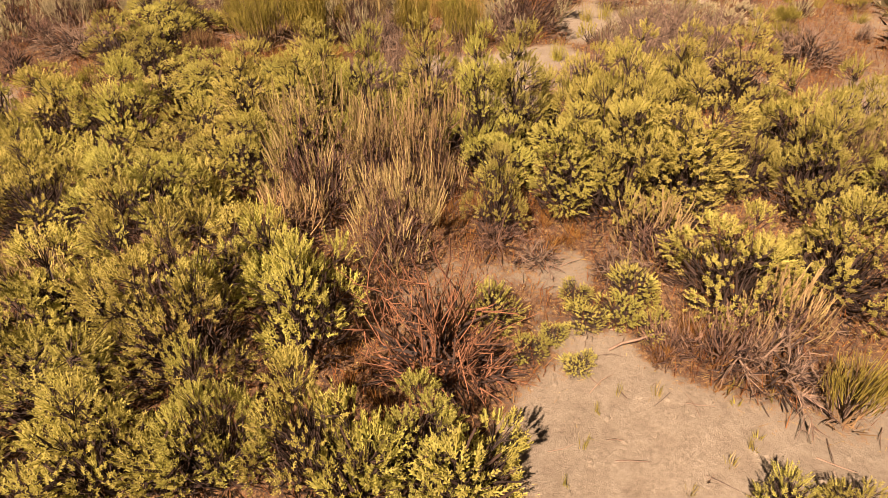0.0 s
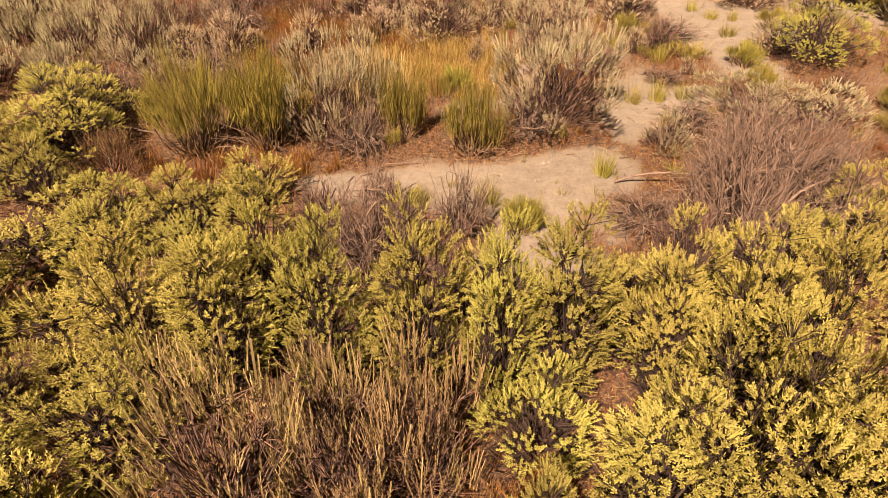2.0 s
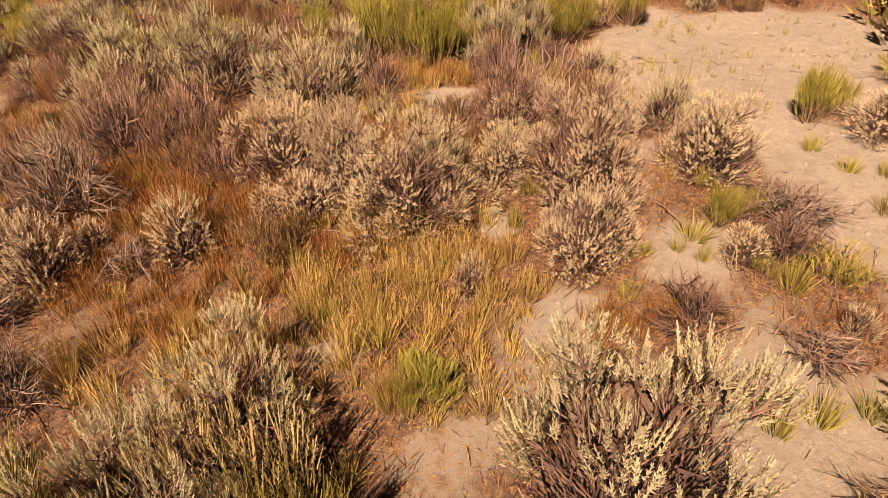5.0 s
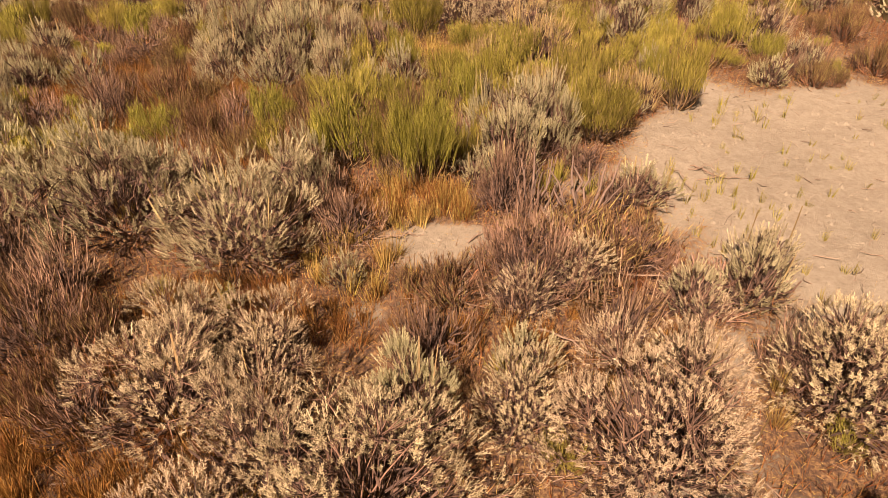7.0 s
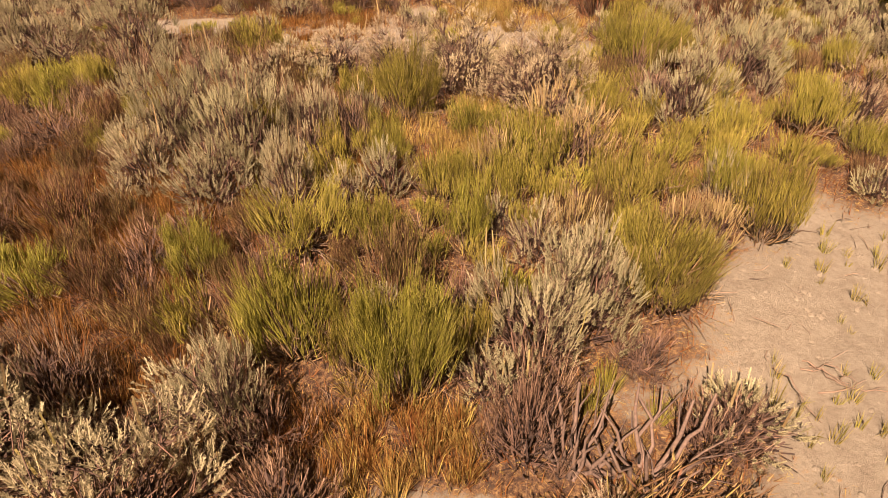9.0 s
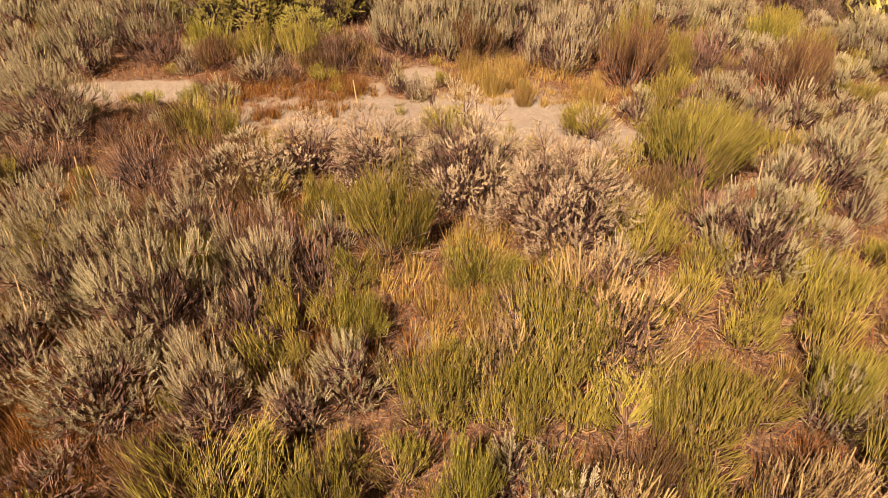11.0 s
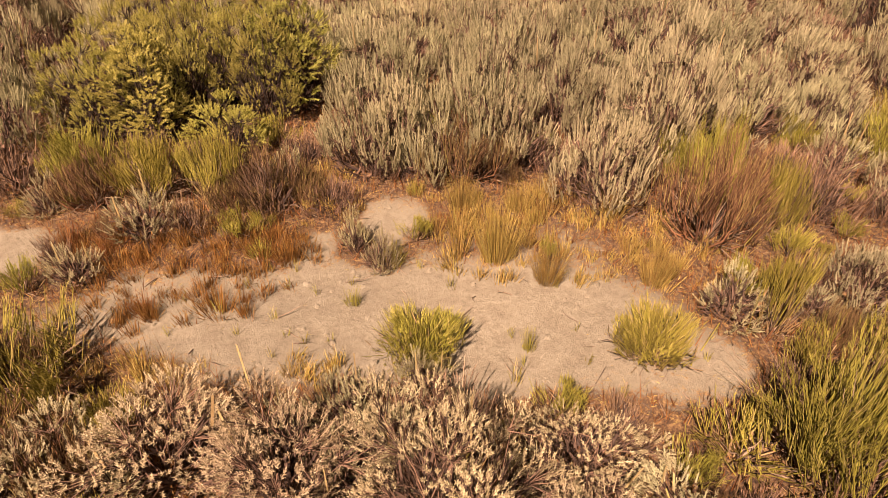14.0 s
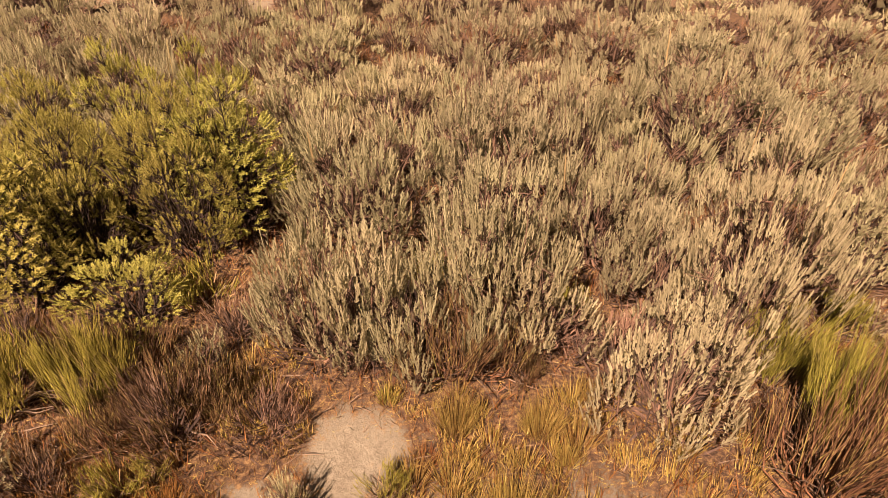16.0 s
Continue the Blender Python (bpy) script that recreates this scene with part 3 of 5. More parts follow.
def stump(limbs):
    def make(R, H):
        """An old stump: thick gnarled limbs that splay up from the root and break off, each with a forked side limb."""
        thing = new("old_stump")
        az = np.arange(limbs) * 2 * np.pi / limbs + rng.uniform(-0.3, 0.3, limbs)
        el = rng.uniform(0.45, 1.3, limbs)
        out = np.stack([np.cos(az) * np.cos(el), np.sin(az) * np.cos(el), np.sin(el)], 1)
        tip = out * np.array([R, R, H]) * 1.25 * rng.uniform(0.7, 1.15, (limbs, 1))
        root = out * np.array([0.06, 0.06, 0]) - np.array([0, 0, 0.04])
        path = bend(root, tip, 6, np.stack([0 * az, 0 * az, -0.06 * np.ones(limbs)], 1), 0.014)
        for j in range(limbs):
            one = Pieces()
            thick = 0.0095 * rng.uniform(0.6, 1.5)
            one.tubes(path[j:j + 1], np.array([[1.1, 1.0, 0.9, 0.78, 0.62, 0.45]]) * thick, 7)
            i = int(rng.integers(2, 4))
            end = path[j, i] + unit(out[j] + rng.normal(size=3) * 0.45) * rng.uniform(0.15, 0.3)
            one.tubes(bend(path[j:j + 1, i], end[None], 4, np.zeros((1, 3)), 0.012), np.array([[0.6, 0.5, 0.4, 0.22]]) * thick, 5)
            part("limb", one.mesh("limb", OLDWOOD), thing)
        return thing
    return make


kind("S", "silver-grey sagebrush with dark woody stems on sandy soil", "shrub", "sagebrush on the flat",
     [(0.24, 0.4, [sage(6, 23), sage(7, 21, 3)]), (0.4, 0.62, [sage(13, 29, 6), sage(14, 27), sage(12, 30, 8)]),
      (0.6, 0.9, [sage(25, 29, 10), sage(23, 31), sage(24, 30, 14)])])
kind("V", "half-dry grey sagebrush of fine twigs with few leaves", "shrub", "sagebrush on the flat",
     [(0.24, 0.4, [sere(8, 34)]), (0.4, 0.62, [sere(17, 42), sere(16, 44)]), (0.6, 0.9, [sere(30, 43), sere(28, 45)])])
kind("F", "silver-grey sagebrush in the dense brush beyond", "shrub", "sagebrush on the flat",
     [(0.45, 0.7, [far_sage(13, 30), far_sage(12, 32)]), (0.65, 0.95, [far_sage(24, 30), far_sage(22, 32), far_sage(23, 31, 6)])])
kind("B", "sagebrush with tall dry buff flower stalks", "shrub", "sagebrush on the flat",
     [(0.26, 0.6, [buff(7, 17)]), (0.42, 0.95, [buff(17, 20), buff(16, 21)])])
kind("G", "dense yellow-green leafy shrub in full leaf", "shrub", "yellow-green shrubs",
     [(0.25, 0.45, [green(6, 30), green(6, 31)]), (0.4, 0.75, [green(14, 32), green(15, 31), green(13, 33)]), (0.28, 1.2, [green(19, 29), green(18, 31)]), (0.6, 1.1, [green(27, 29), green(25, 30)])])
kind("R", "broom-like yellow-green rabbitbrush with straight stems", "shrub", "rabbitbrush",
     [(0.2, 0.42, [brush(10, 8), brush(12, 7)]), (0.38, 0.65, [brush(24, 10), brush(22, 11, 1.2)]), (0.55, 0.95, [brush(44, 12, 0.8, 0.36), brush(42, 12, 1.1, 0.32)]), (0.85, 1.2, [brush(84, 12, 0.8, 0.30), brush(80, 12, 1.1, 0.32)])])
kind("E", "dry brown rabbitbrush with leafless twigs", "shrub", "rabbitbrush", [(0.3, 0.5, [brown_brush(18, 9)]), (0.45, 0.8, [brown_brush(32, 10)])])
kind("Y", "golden dry bunchgrass clump on brown litter", "grass", "bunchgrass", [(0.13, 0.26, [clump("bunchgrass", 100, GOLD, 0.65), clump("bunchgrass", 85, GOLD, 0.65)]), (0.25, 0.5, [clump("bunchgrass", 420, GOLD, 0.5)])])
kind("K", "low rusty-brown dry herb between the shrubs", "dry herb", "dry herbs", [(0.14, 0.22, [clump("dry_herb", 110, RUST, 0.6), clump("dry_herb", 90, RUST, 0.6)])])
kind("D", "leafless dead shrub of grey crooked twigs", "dead shrub", "dead shrubs",
     [(0.28, 0.4, [dead(9, 40, 130, DEAD), dead(9, 40, 130, BARK), dead(9, 40, 130, DEAD)]),
      (0.45, 0.55, [dead(14, 90, 200, DEAD), dead(15, 90, 200, BARK), dead(16, 100, 210, DEAD)]),
      (0.75, 0.7, [dead(30, 280, 600, DEAD), dead(30, 280, 600, DEAD)])])
kind("U", "leafless dry sagebrush with upright grey-brown twigs", "dead shrub", "dead shrubs",
     [(0.28, 0.42, [dry(8, 18), dry(7, 20)]), (0.45, 0.6, [dry(16, 20), dry(15, 22)])])
kind("Q", "red-brown dead shrub of many splayed leafless stems", "dead shrub", "dead shrubs", [(0.4, 0.6, [lambda R, H: dead_bush("dead_shrub", R, H, 46, 70, 70, REDTWIG, 0.0085)])])
kind("W", "weathered grey sagebrush stump with thick splayed limbs", "stump", "old stumps", [(0.3, 0.4, [stump(15), stump(18)])])
kind("T", "small green tuft growing out of bare sand", "grass tuft", "green tufts on the sand",
     [(0.05, 0.16, [clump("green_tuft", 7, BROOM), clump("green_tuft", 10, BROOM)]), (0.14, 0.28, [clump("green_tuft", 90, BROOM), clump("green_tuft", 70, BROOM)]),
      (0.3, 0.42, [brush(26, 12, 0.3, 0.48)])])


def plant(code, x, y, r, h):
    """One plant with its root crown at (x, y), spreading to radius r and height h."""
    k = KINDS[code]
    R, H, makers, made = min(k["sizes"], key=lambda q: abs(math.log(q[0] / r)) + abs(math.log(q[1] / h)))
    i = (len(PLANTS) * 7 + int(x * 13)) % len(makers)
    s = Vector((r / R, r / R, h / H))
    z = float(ground_height(np.array(x), np.array(y)))
    turn = (len(PLANTS) * 137.5 + x * 71) % 360
    if made[i] is None:
        ob = made[i] = tagged(makers[i](), k["label"], k["category"], k["group"])
        ob.matrix_basis = pose(x, y, z, 0, 0, turn) @ Matrix.Diagonal((*s, 1))
    else:
        ob = copy_thing(made[i], pose(x, y, z, 0, 0, turn) @ Matrix.Diagonal((*[a / b for a, b in zip(s, made[i].scale)], 1)))
    PLANTS.append((x, y, r, code))
    return ob


# ---- the plants, kind by kind along the flight ----
plant("B", -0.25, 4.80, 0.27, 0.57)
plant("B", 0.02, 5.25, 0.34, 1.05)
plant("B", -0.95, 5.08, 0.46, 1.17)
plant("B", -0.38, 5.20, 0.40, 1.00)
plant("B", -1.66, 6.38, 0.51, 0.57)
plant("B", -0.85, 9.55, 0.34, 0.85)
plant("B", -0.45, 9.70, 0.30, 0.80)
plant("B", 1.63, 18.54, 0.47, 0.80)
plant("D", 2.18, 3.10, 0.37, 0.32)
plant("Q", 0.06, 3.22, 0.58, 0.95)
plant("D", -1.88, 3.99, 0.33, 0.55)
plant("D", -0.50, 5.57, 0.50, 0.43)
plant("D", 2.89, 5.81, 0.32, 0.48)
plant("D", -2.00, 6.13, 0.29, 0.21)
plant("D", 0.18, 6.82, 0.20, 0.66)
plant("D", 2.25, 6.98, 0.38, 0.98)
plant("D", 1.91, 7.08, 0.27, 0.77)
plant("D", -0.40, 7.17, 0.54, 0.72)
plant("D", -0.96, 7.30, 0.26, 0.44)
plant("D", 2.97, 7.36, 0.45, 1.05)
plant("D", 2.47, 7.45, 0.65, 1.01)
plant("D", 0.26, 7.62, 0.31, 0.63)
plant("D", 1.84, 7.68, 0.44, 0.35)
plant("D", -0.32, 7.75, 0.26, 0.60)
plant("D", -0.87, 7.76, 0.27, 0.52)
plant("D", 4.80, 8.52, 0.60, 0.53)
plant("D", 3.21, 8.59, 0.82, 0.67)
plant("D", -4.75, 9.05, 0.63, 0.41)
plant("D", -0.68, 9.12, 0.33, 0.54)
plant("D", 1.00, 9.32, 0.34, 0.48)
plant("D", 2.73, 9.56, 0.37, 0.31)
plant("D", -3.64, 10.19, 0.41, 0.71)
plant("D", 2.06, 11.09, 0.31, 0.48)
plant("D", -3.44, 11.74, 0.50, 0.73)
plant("D", -1.98, 11.76, 0.27, 0.30)
plant("D", 2.99, 11.82, 0.27, 0.52)
plant("D", 3.26, 12.44, 0.54, 0.30)
plant("U", -1.58, 13.04, 0.28, 0.44)
plant("U", 2.68, 13.58, 0.18, 0.37)
plant("U", -2.74, 13.60, 0.51, 0.69)
plant("U", -2.15, 13.60, 0.40, 0.56)
plant("U", 1.65, 13.83, 0.25, 0.53)
plant("U", -2.99, 13.95, 0.47, 0.62)
plant("U", -2.30, 14.20, 0.31, 0.54)
plant("U", -2.94, 14.56, 0.41, 0.59)
plant("U", 0.95, 15.42, 0.24, 0.60)
plant("U", -1.31, 15.51, 0.23, 0.17)
plant("U", -0.49, 15.53, 0.26, 0.42)
plant("U", 2.05, 15.52, 0.28, 0.36)
plant("U", 1.05, 15.75, 0.24, 0.50)
plant("U", -1.85, 15.75, 0.36, 0.67)
plant("U", -3.77, 16.85, 0.46, 0.48)
plant("U", -1.59, 17.45, 0.42, 0.27)
plant("U", 1.13, 18.81, 0.34, 0.39)
plant("U", -1.34, 18.87, 0.46, 0.36)
plant("U", -3.50, 19.16, 0.49, 0.46)
plant("U", -0.50, 19.30, 0.28, 0.45)
plant("U", 1.74, 19.92, 0.28, 0.31)
plant("U", -1.44, 20.02, 0.22, 0.32)
plant("U", 5.10, 20.13, 0.40, 0.31)
plant("U", 2.76, 20.14, 0.40, 0.38)
plant("U", 2.76, 20.63, 0.27, 0.53)
plant("U", -2.35, 20.67, 0.37, 0.43)
plant("U", -1.70, 20.70, 0.31, 0.52)
plant("U", 3.62, 20.73, 0.28, 0.57)
plant("U", -0.96, 23.60, 0.25, 0.56)
plant("U", -0.44, 23.66, 0.25, 0.30)
plant("U", 3.68, 23.67, 0.37, 0.63)
plant("U", 1.67, 24.25, 0.31, 0.44)
plant("U", -0.06, 24.26, 0.20, 0.41)
plant("U", -1.05, 25.72, 0.27, 0.54)
plant("U", 3.91, 26.31, 0.43, 0.49)
plant("U", 0.04, 26.77, 0.45, 0.41)
plant("U", 2.70, 27.24, 0.41, 0.32)
plant("E", -3.03, 8.73, 0.34, 0.48)
plant("E", -1.95, 13.18, 0.31, 0.48)
plant("E", -1.84, 13.60, 0.38, 0.41)
plant("E", -2.36, 13.84, 0.31, 0.54)
plant("E", 0.53, 14.26, 0.45, 0.33)
plant("E", 1.57, 14.66, 0.71, 0.47)
plant("E", -1.57, 16.46, 0.31, 0.45)
plant("E", -2.73, 17.69, 0.44, 0.50)
plant("E", -1.31, 20.42, 0.32, 0.46)
plant("E", 2.33, 20.53, 0.27, 0.55)
plant("E", 0.70, 20.80, 0.57, 0.35)
plant("E", -1.38, 20.84, 0.31, 0.48)
plant("E", -1.79, 20.89, 0.51, 0.48)
plant("E", -2.18, 21.47, 0.34, 0.57)
plant("E", 4.49, 22.94, 0.46, 0.93)
plant("E", 2.69, 23.35, 0.51, 1.05)
plant("R", 2.72, 23.62, 0.30, 1.05)
plant("R", 3.20, 23.45, 0.30, 0.80)
plant("E", -1.40, 24.01, 0.32, 0.49)
plant("E", 0.71, 24.19, 0.52, 0.70)
plant("G", 2.20, 2.16, 0.17, 0.25)
plant("G", 1.86, 2.17, 0.19, 0.31)
plant("G", -1.98, 2.25, 0.29, 0.42)
plant("G", 0.23, 2.26, 0.29, 0.63)
plant("G", -0.30, 2.28, 0.26, 0.70)
plant("G", -1.05, 2.42, 0.30, 0.80)
plant("G", -1.65, 2.34, 0.37, 0.75)
plant("G", -0.58, 2.40, 0.31, 0.85)
plant("G", -0.01, 2.44, 0.34, 0.62)
plant("G", -1.30, 2.36, 0.26, 0.52)
plant("G", -2.12, 2.82, 0.52, 0.59)
plant("G", -1.44, 3.14, 0.52, 1.24)
plant("G", -2.42, 3.18, 0.37, 0.65)
plant("G", -0.76, 3.37, 0.41, 0.98)
plant("G", -2.26, 3.42, 0.51, 0.82)
plant("G", 0.48, 3.71, 0.20, 0.30)
plant("G", 1.11, 3.64, 0.15, 0.17)
plant("G", 1.35, 3.70, 0.17, 0.20)
plant("G", 0.68, 3.37, 0.14, 0.16)
plant("G", 1.09, 3.89, 0.13, 0.14)
plant("G", 1.50, 3.94, 0.20, 0.26)
plant("G", 0.99, 3.25, 0.12, 0.12)
plant("G", 0.89, 3.53, 0.10, 0.10)
plant("G", 1.53, 3.52, 0.14, 0.20)
plant("Q", 0.30, 3.22, 0.38, 0.34)
plant("U", 1.94, 3.28, 0.26, 0.36)
plant("B", 2.35, 3.47, 0.28, 0.55)
plant("U", 1.61, 3.36, 0.20, 0.24)
plant("D", 1.44, 4.15, 0.25, 0.25)
plant("D", 0.56, 4.62, 0.28, 0.28)
plant("D", 0.86, 4.38, 0.22, 0.16)
plant("G", 2.19, 3.90, 0.50, 0.66)
plant("G", 2.89, 3.88, 0.51, 0.79)
plant("G", -2.20, 4.51, 0.61, 0.79)
plant("G", -2.99, 4.58, 0.57, 0.86)
plant("G", 0.58, 4.79, 0.27, 0.70)
plant("G", -1.79, 4.82, 0.31, 0.51)
plant("G", 2.08, 4.89, 0.38, 1.19)
plant("G", 1.65, 5.05, 0.60, 1.25)
plant("G", 1.17, 5.08, 0.32, 0.92)
plant("G", 2.20, 5.48, 0.64, 0.51)
plant("G", -2.40, 5.67, 0.40, 0.49)
plant("G", 0.45, 5.85, 0.22, 1.25)
plant("G", -0.00, 5.90, 0.27, 1.25)
plant("G", 2.27, 5.92, 0.26, 1.20)
plant("G", -0.53, 5.92, 0.25, 1.21)
plant("G", 1.87, 5.92, 0.27, 1.25)
plant("G", 0.80, 5.94, 0.29, 1.25)
plant("G", 1.43, 5.97, 0.22, 1.23)
plant("G", -2.05, 5.99, 0.34, 0.41)
plant("G", -1.19, 6.04, 0.31, 1.02)
plant("G", -1.70, 6.05, 0.31, 1.06)
plant("G", 1.70, 6.30, 0.50, 0.62)
plant("G", 2.40, 6.45, 0.36, 0.70)
plant("G", -1.01, 6.43, 0.33, 0.88)
plant("G", -1.11, 6.80, 0.27, 1.01)
plant("G", -1.60, 6.86, 0.40, 0.61)
plant("G", 2.61, 6.96, 0.41, 0.57)
plant("G", 3.30, 7.07, 0.52, 0.97)
plant("G", -2.52, 7.24, 0.39, 0.49)
plant("G", -3.00, 7.31, 0.59, 0.43)
plant("G", -1.96, 7.57, 0.41, 0.61)
plant("G", -2.58, 7.61, 0.51, 0.49)
plant("G", -1.60, 8.00, 0.21, 0.28)
plant("G", -1.99, 8.01, 0.31, 0.29)
plant("G", -1.45, 8.18, 0.31, 0.43)
plant("G", -3.96, 8.47, 0.45, 0.64)
plant("G", -3.56, 9.15, 0.68, 0.75)
plant("G", -3.70, 9.62, 0.57, 0.60)
plant("G", 4.91, 11.53, 0.63, 0.81)
plant("G", -1.57, 24.53, 0.40, 0.55)
plant("G", -2.36, 24.72, 0.37, 1.08)
plant("G", -2.94, 24.80, 0.53, 1.04)
plant("G", -2.62, 25.12, 0.55, 0.86)
plant("G", -2.13, 25.13, 0.45, 1.25)
plant("G", -1.43, 25.38, 0.46, 1.25)
plant("G", -2.76, 25.46, 0.42, 0.64)
plant("G", -1.16, 25.67, 0.40, 1.22)
plant("G", -1.99, 25.74, 0.50, 0.84)
plant("G", -1.45, 26.30, 0.45, 1.20)
plant("G", -2.25, 26.45, 0.50, 1.20)
plant("G", -2.95, 26.10, 0.48, 1.05)
plant("K", -1.27, 16.10, 0.27, 0.26)
plant("K", -1.43, 17.41, 0.29, 0.16)
plant("R", 2.49, 2.81, 0.22, 0.60)
plant("R", 0.42, 8.98, 0.37, 0.81)
plant("R", -2.28, 9.12, 0.57, 1.08)
plant("R", -1.64, 9.22, 0.53, 1.11)
plant("R", -0.28, 9.43, 0.34, 0.80)
plant("R", 3.92, 10.64, 0.25, 0.33)
plant("R", 3.33, 11.69, 0.32, 0.25)
plant("R", 4.46, 14.38, 0.34, 0.53)
plant("R", 5.84, 15.26, 0.47, 0.39)
plant("R", 0.24, 15.89, 0.44, 1.01)
plant("R", -0.08, 16.04, 0.27, 0.67)
plant("R", -0.50, 16.18, 0.41, 0.82)
plant("R", 0.66, 16.19, 0.18, 0.56)
plant("R", 2.03, 16.79, 0.57, 0.73)
plant("R", -2.60, 16.81, 0.47, 0.41)
plant("R", -0.63, 17.40, 0.52, 0.56)
plant("R", 3.10, 17.61, 0.38, 0.89)
plant("R", 1.99, 17.96, 0.42, 0.69)
plant("R", 0.98, 18.02, 0.32, 0.56)
plant("R", 1.64, 18.04, 0.32, 0.42)
plant("R", 0.48, 18.09, 0.37, 0.54)
plant("R", 2.92, 18.18, 0.29, 0.63)
plant("R", 1.30, 18.51, 0.52, 0.69)
plant("R", 2.60, 18.80, 0.25, 0.36)
plant("R", -0.28, 18.91, 0.26, 0.40)
plant("R", 1.28, 19.07, 0.31, 0.45)
plant("R", 3.28, 19.17, 0.45, 0.60)
plant("R", 0.78, 19.31, 0.41, 0.42)
plant("R", 4.19, 19.41, 0.42, 0.77)
plant("R", 0.06, 19.72, 0.47, 0.88)
plant("R", 2.08, 19.82, 0.45, 0.57)
plant("R", -1.13, 20.43, 0.33, 0.33)
plant("R", 2.51, 20.54, 0.39, 0.38)
plant("R", -4.28, 20.65, 0.53, 0.35)
plant("R", 2.78, 21.03, 0.72, 0.87)
plant("R", 2.27, 21.19, 0.33, 0.36)
plant("R", -1.95, 21.52, 0.58, 0.56)
plant("R", 2.95, 21.88, 0.20, 0.44)
plant("R", 1.97, 22.04, 0.31, 0.33)
plant("R", 2.84, 22.25, 0.20, 0.80)
plant("R", -1.50, 23.78, 0.36, 0.68)
plant("E", -0.98, 23.72, 0.38, 0.52)
plant("E", -1.28, 23.48, 0.30, 0.34)
plant("E", -0.72, 23.80, 0.30, 0.34)
plant("R", -2.75, 23.95, 0.40, 0.60)
plant("R", -2.05, 23.70, 0.42, 0.60)
plant("E", -2.50, 23.60, 0.36, 0.50)
plant("R", 2.66, 24.15, 0.32, 0.62)
plant("S", 2.34, 9.10, 0.26, 0.37)
plant("S", -1.03, 9.39, 0.51, 1.05)
plant("S", 1.29, 9.55, 0.71, 1.19)
plant("S", 4.15, 9.74, 0.51, 0.39)
plant("S", 3.50, 9.82, 0.71, 0.39)
plant("S", -0.81, 10.15, 0.53, 0.76)
plant("S", -3.67, 11.37, 0.44, 1.00)
plant("V", -3.14, 11.45, 0.28, 0.42)
plant("V", 0.57, 11.50, 0.13, 0.32)
plant("V", -2.59, 11.60, 0.28, 0.55)
plant("V", 4.48, 11.76, 0.33, 0.37)
plant("V", 2.66, 11.81, 0.18, 0.28)
plant("V", 1.44, 11.83, 0.35, 0.68)
plant("V", 1.65, 12.09, 0.31, 0.60)
plant("V", 0.09, 12.42, 0.63, 0.93)
plant("V", -0.48, 12.74, 0.38, 0.77)
plant("V", 1.60, 12.77, 0.61, 0.98)
plant("V", -1.08, 13.06, 0.45, 0.66)
plant("V", 2.87, 13.22, 0.48, 0.66)
plant("V", 3.00, 13.51, 0.40, 0.54)
plant("V", 1.90, 13.56, 0.24, 0.20)
plant("V", -0.64, 13.58, 0.32, 0.52)
plant("V", -1.18, 13.62, 0.35, 0.54)
plant("V", 4.91, 13.84, 0.53, 0.46)
plant("S", 5.45, 14.19, 0.51, 0.55)
plant("U", 1.08, 14.24, 0.41, 0.71)
plant("U", 2.31, 14.25, 0.40, 0.22)
plant("S", 2.71, 14.25, 0.28, 0.46)
plant("S", 2.85, 14.49, 0.27, 0.47)
plant("U", 1.09, 14.63, 0.39, 0.35)
plant("U", 1.83, 14.71, 0.31, 0.25)
plant("S", -1.11, 14.75, 0.70, 0.84)
plant("S", -3.11, 14.98, 0.66, 0.88)
plant("S", -2.18, 15.06, 0.73, 0.90)
plant("S", -1.62, 15.41, 0.29, 0.28)
plant("S", 2.23, 15.61, 0.31, 0.31)
plant("S", -0.75, 15.61, 0.29, 0.66)
plant("S", -2.22, 15.67, 0.34, 0.51)
plant("S", -1.01, 15.81, 0.31, 0.31)
plant("S", 1.06, 16.20, 0.40, 0.80)
plant("S", 1.42, 16.48, 0.36, 0.76)
plant("S", -4.35, 16.44, 0.70, 0.75)
plant("S", 1.46, 16.63, 0.29, 0.75)
plant("S", -0.88, 18.00, 0.28, 0.66)
plant("S", -1.57, 18.03, 0.44, 0.60)
plant("S", 2.89, 18.09, 0.21, 0.50)
plant("S", -1.46, 18.70, 0.52, 1.05)
plant("S", -2.10, 18.98, 0.53, 1.07)
plant("S", -0.85, 19.20, 0.29, 0.76)
plant("V", 4.70, 19.52, 0.39, 0.84)
plant("S", 2.98, 19.64, 0.53, 0.87)
plant("V", 1.51, 19.91, 0.58, 1.02)
plant("S", -1.68, 19.94, 0.31, 0.47)
plant("V", 1.36, 20.26, 0.47, 0.75)
plant("S", 1.94, 20.52, 0.50, 0.27)
plant("V", 0.65, 20.58, 0.57, 1.04)
plant("S", -1.39, 20.60, 0.60, 0.49)
plant("V", -0.16, 20.76, 0.46, 0.65)
plant("S", 4.04, 20.85, 0.46, 0.69)
plant("V", -0.84, 20.92, 0.51, 0.55)
plant("S", 0.28, 21.02, 0.44, 0.32)
plant("V", 1.36, 21.06, 0.44, 0.37)
plant("S", -4.63, 21.37, 0.66, 0.71)
plant("S", -3.59, 21.57, 0.59, 0.91)
plant("S", -2.14, 22.53, 0.20, 0.28)
plant("S", -0.18, 23.10, 0.13, 0.34)
plant("F", 1.91, 23.85, 0.45, 0.81)
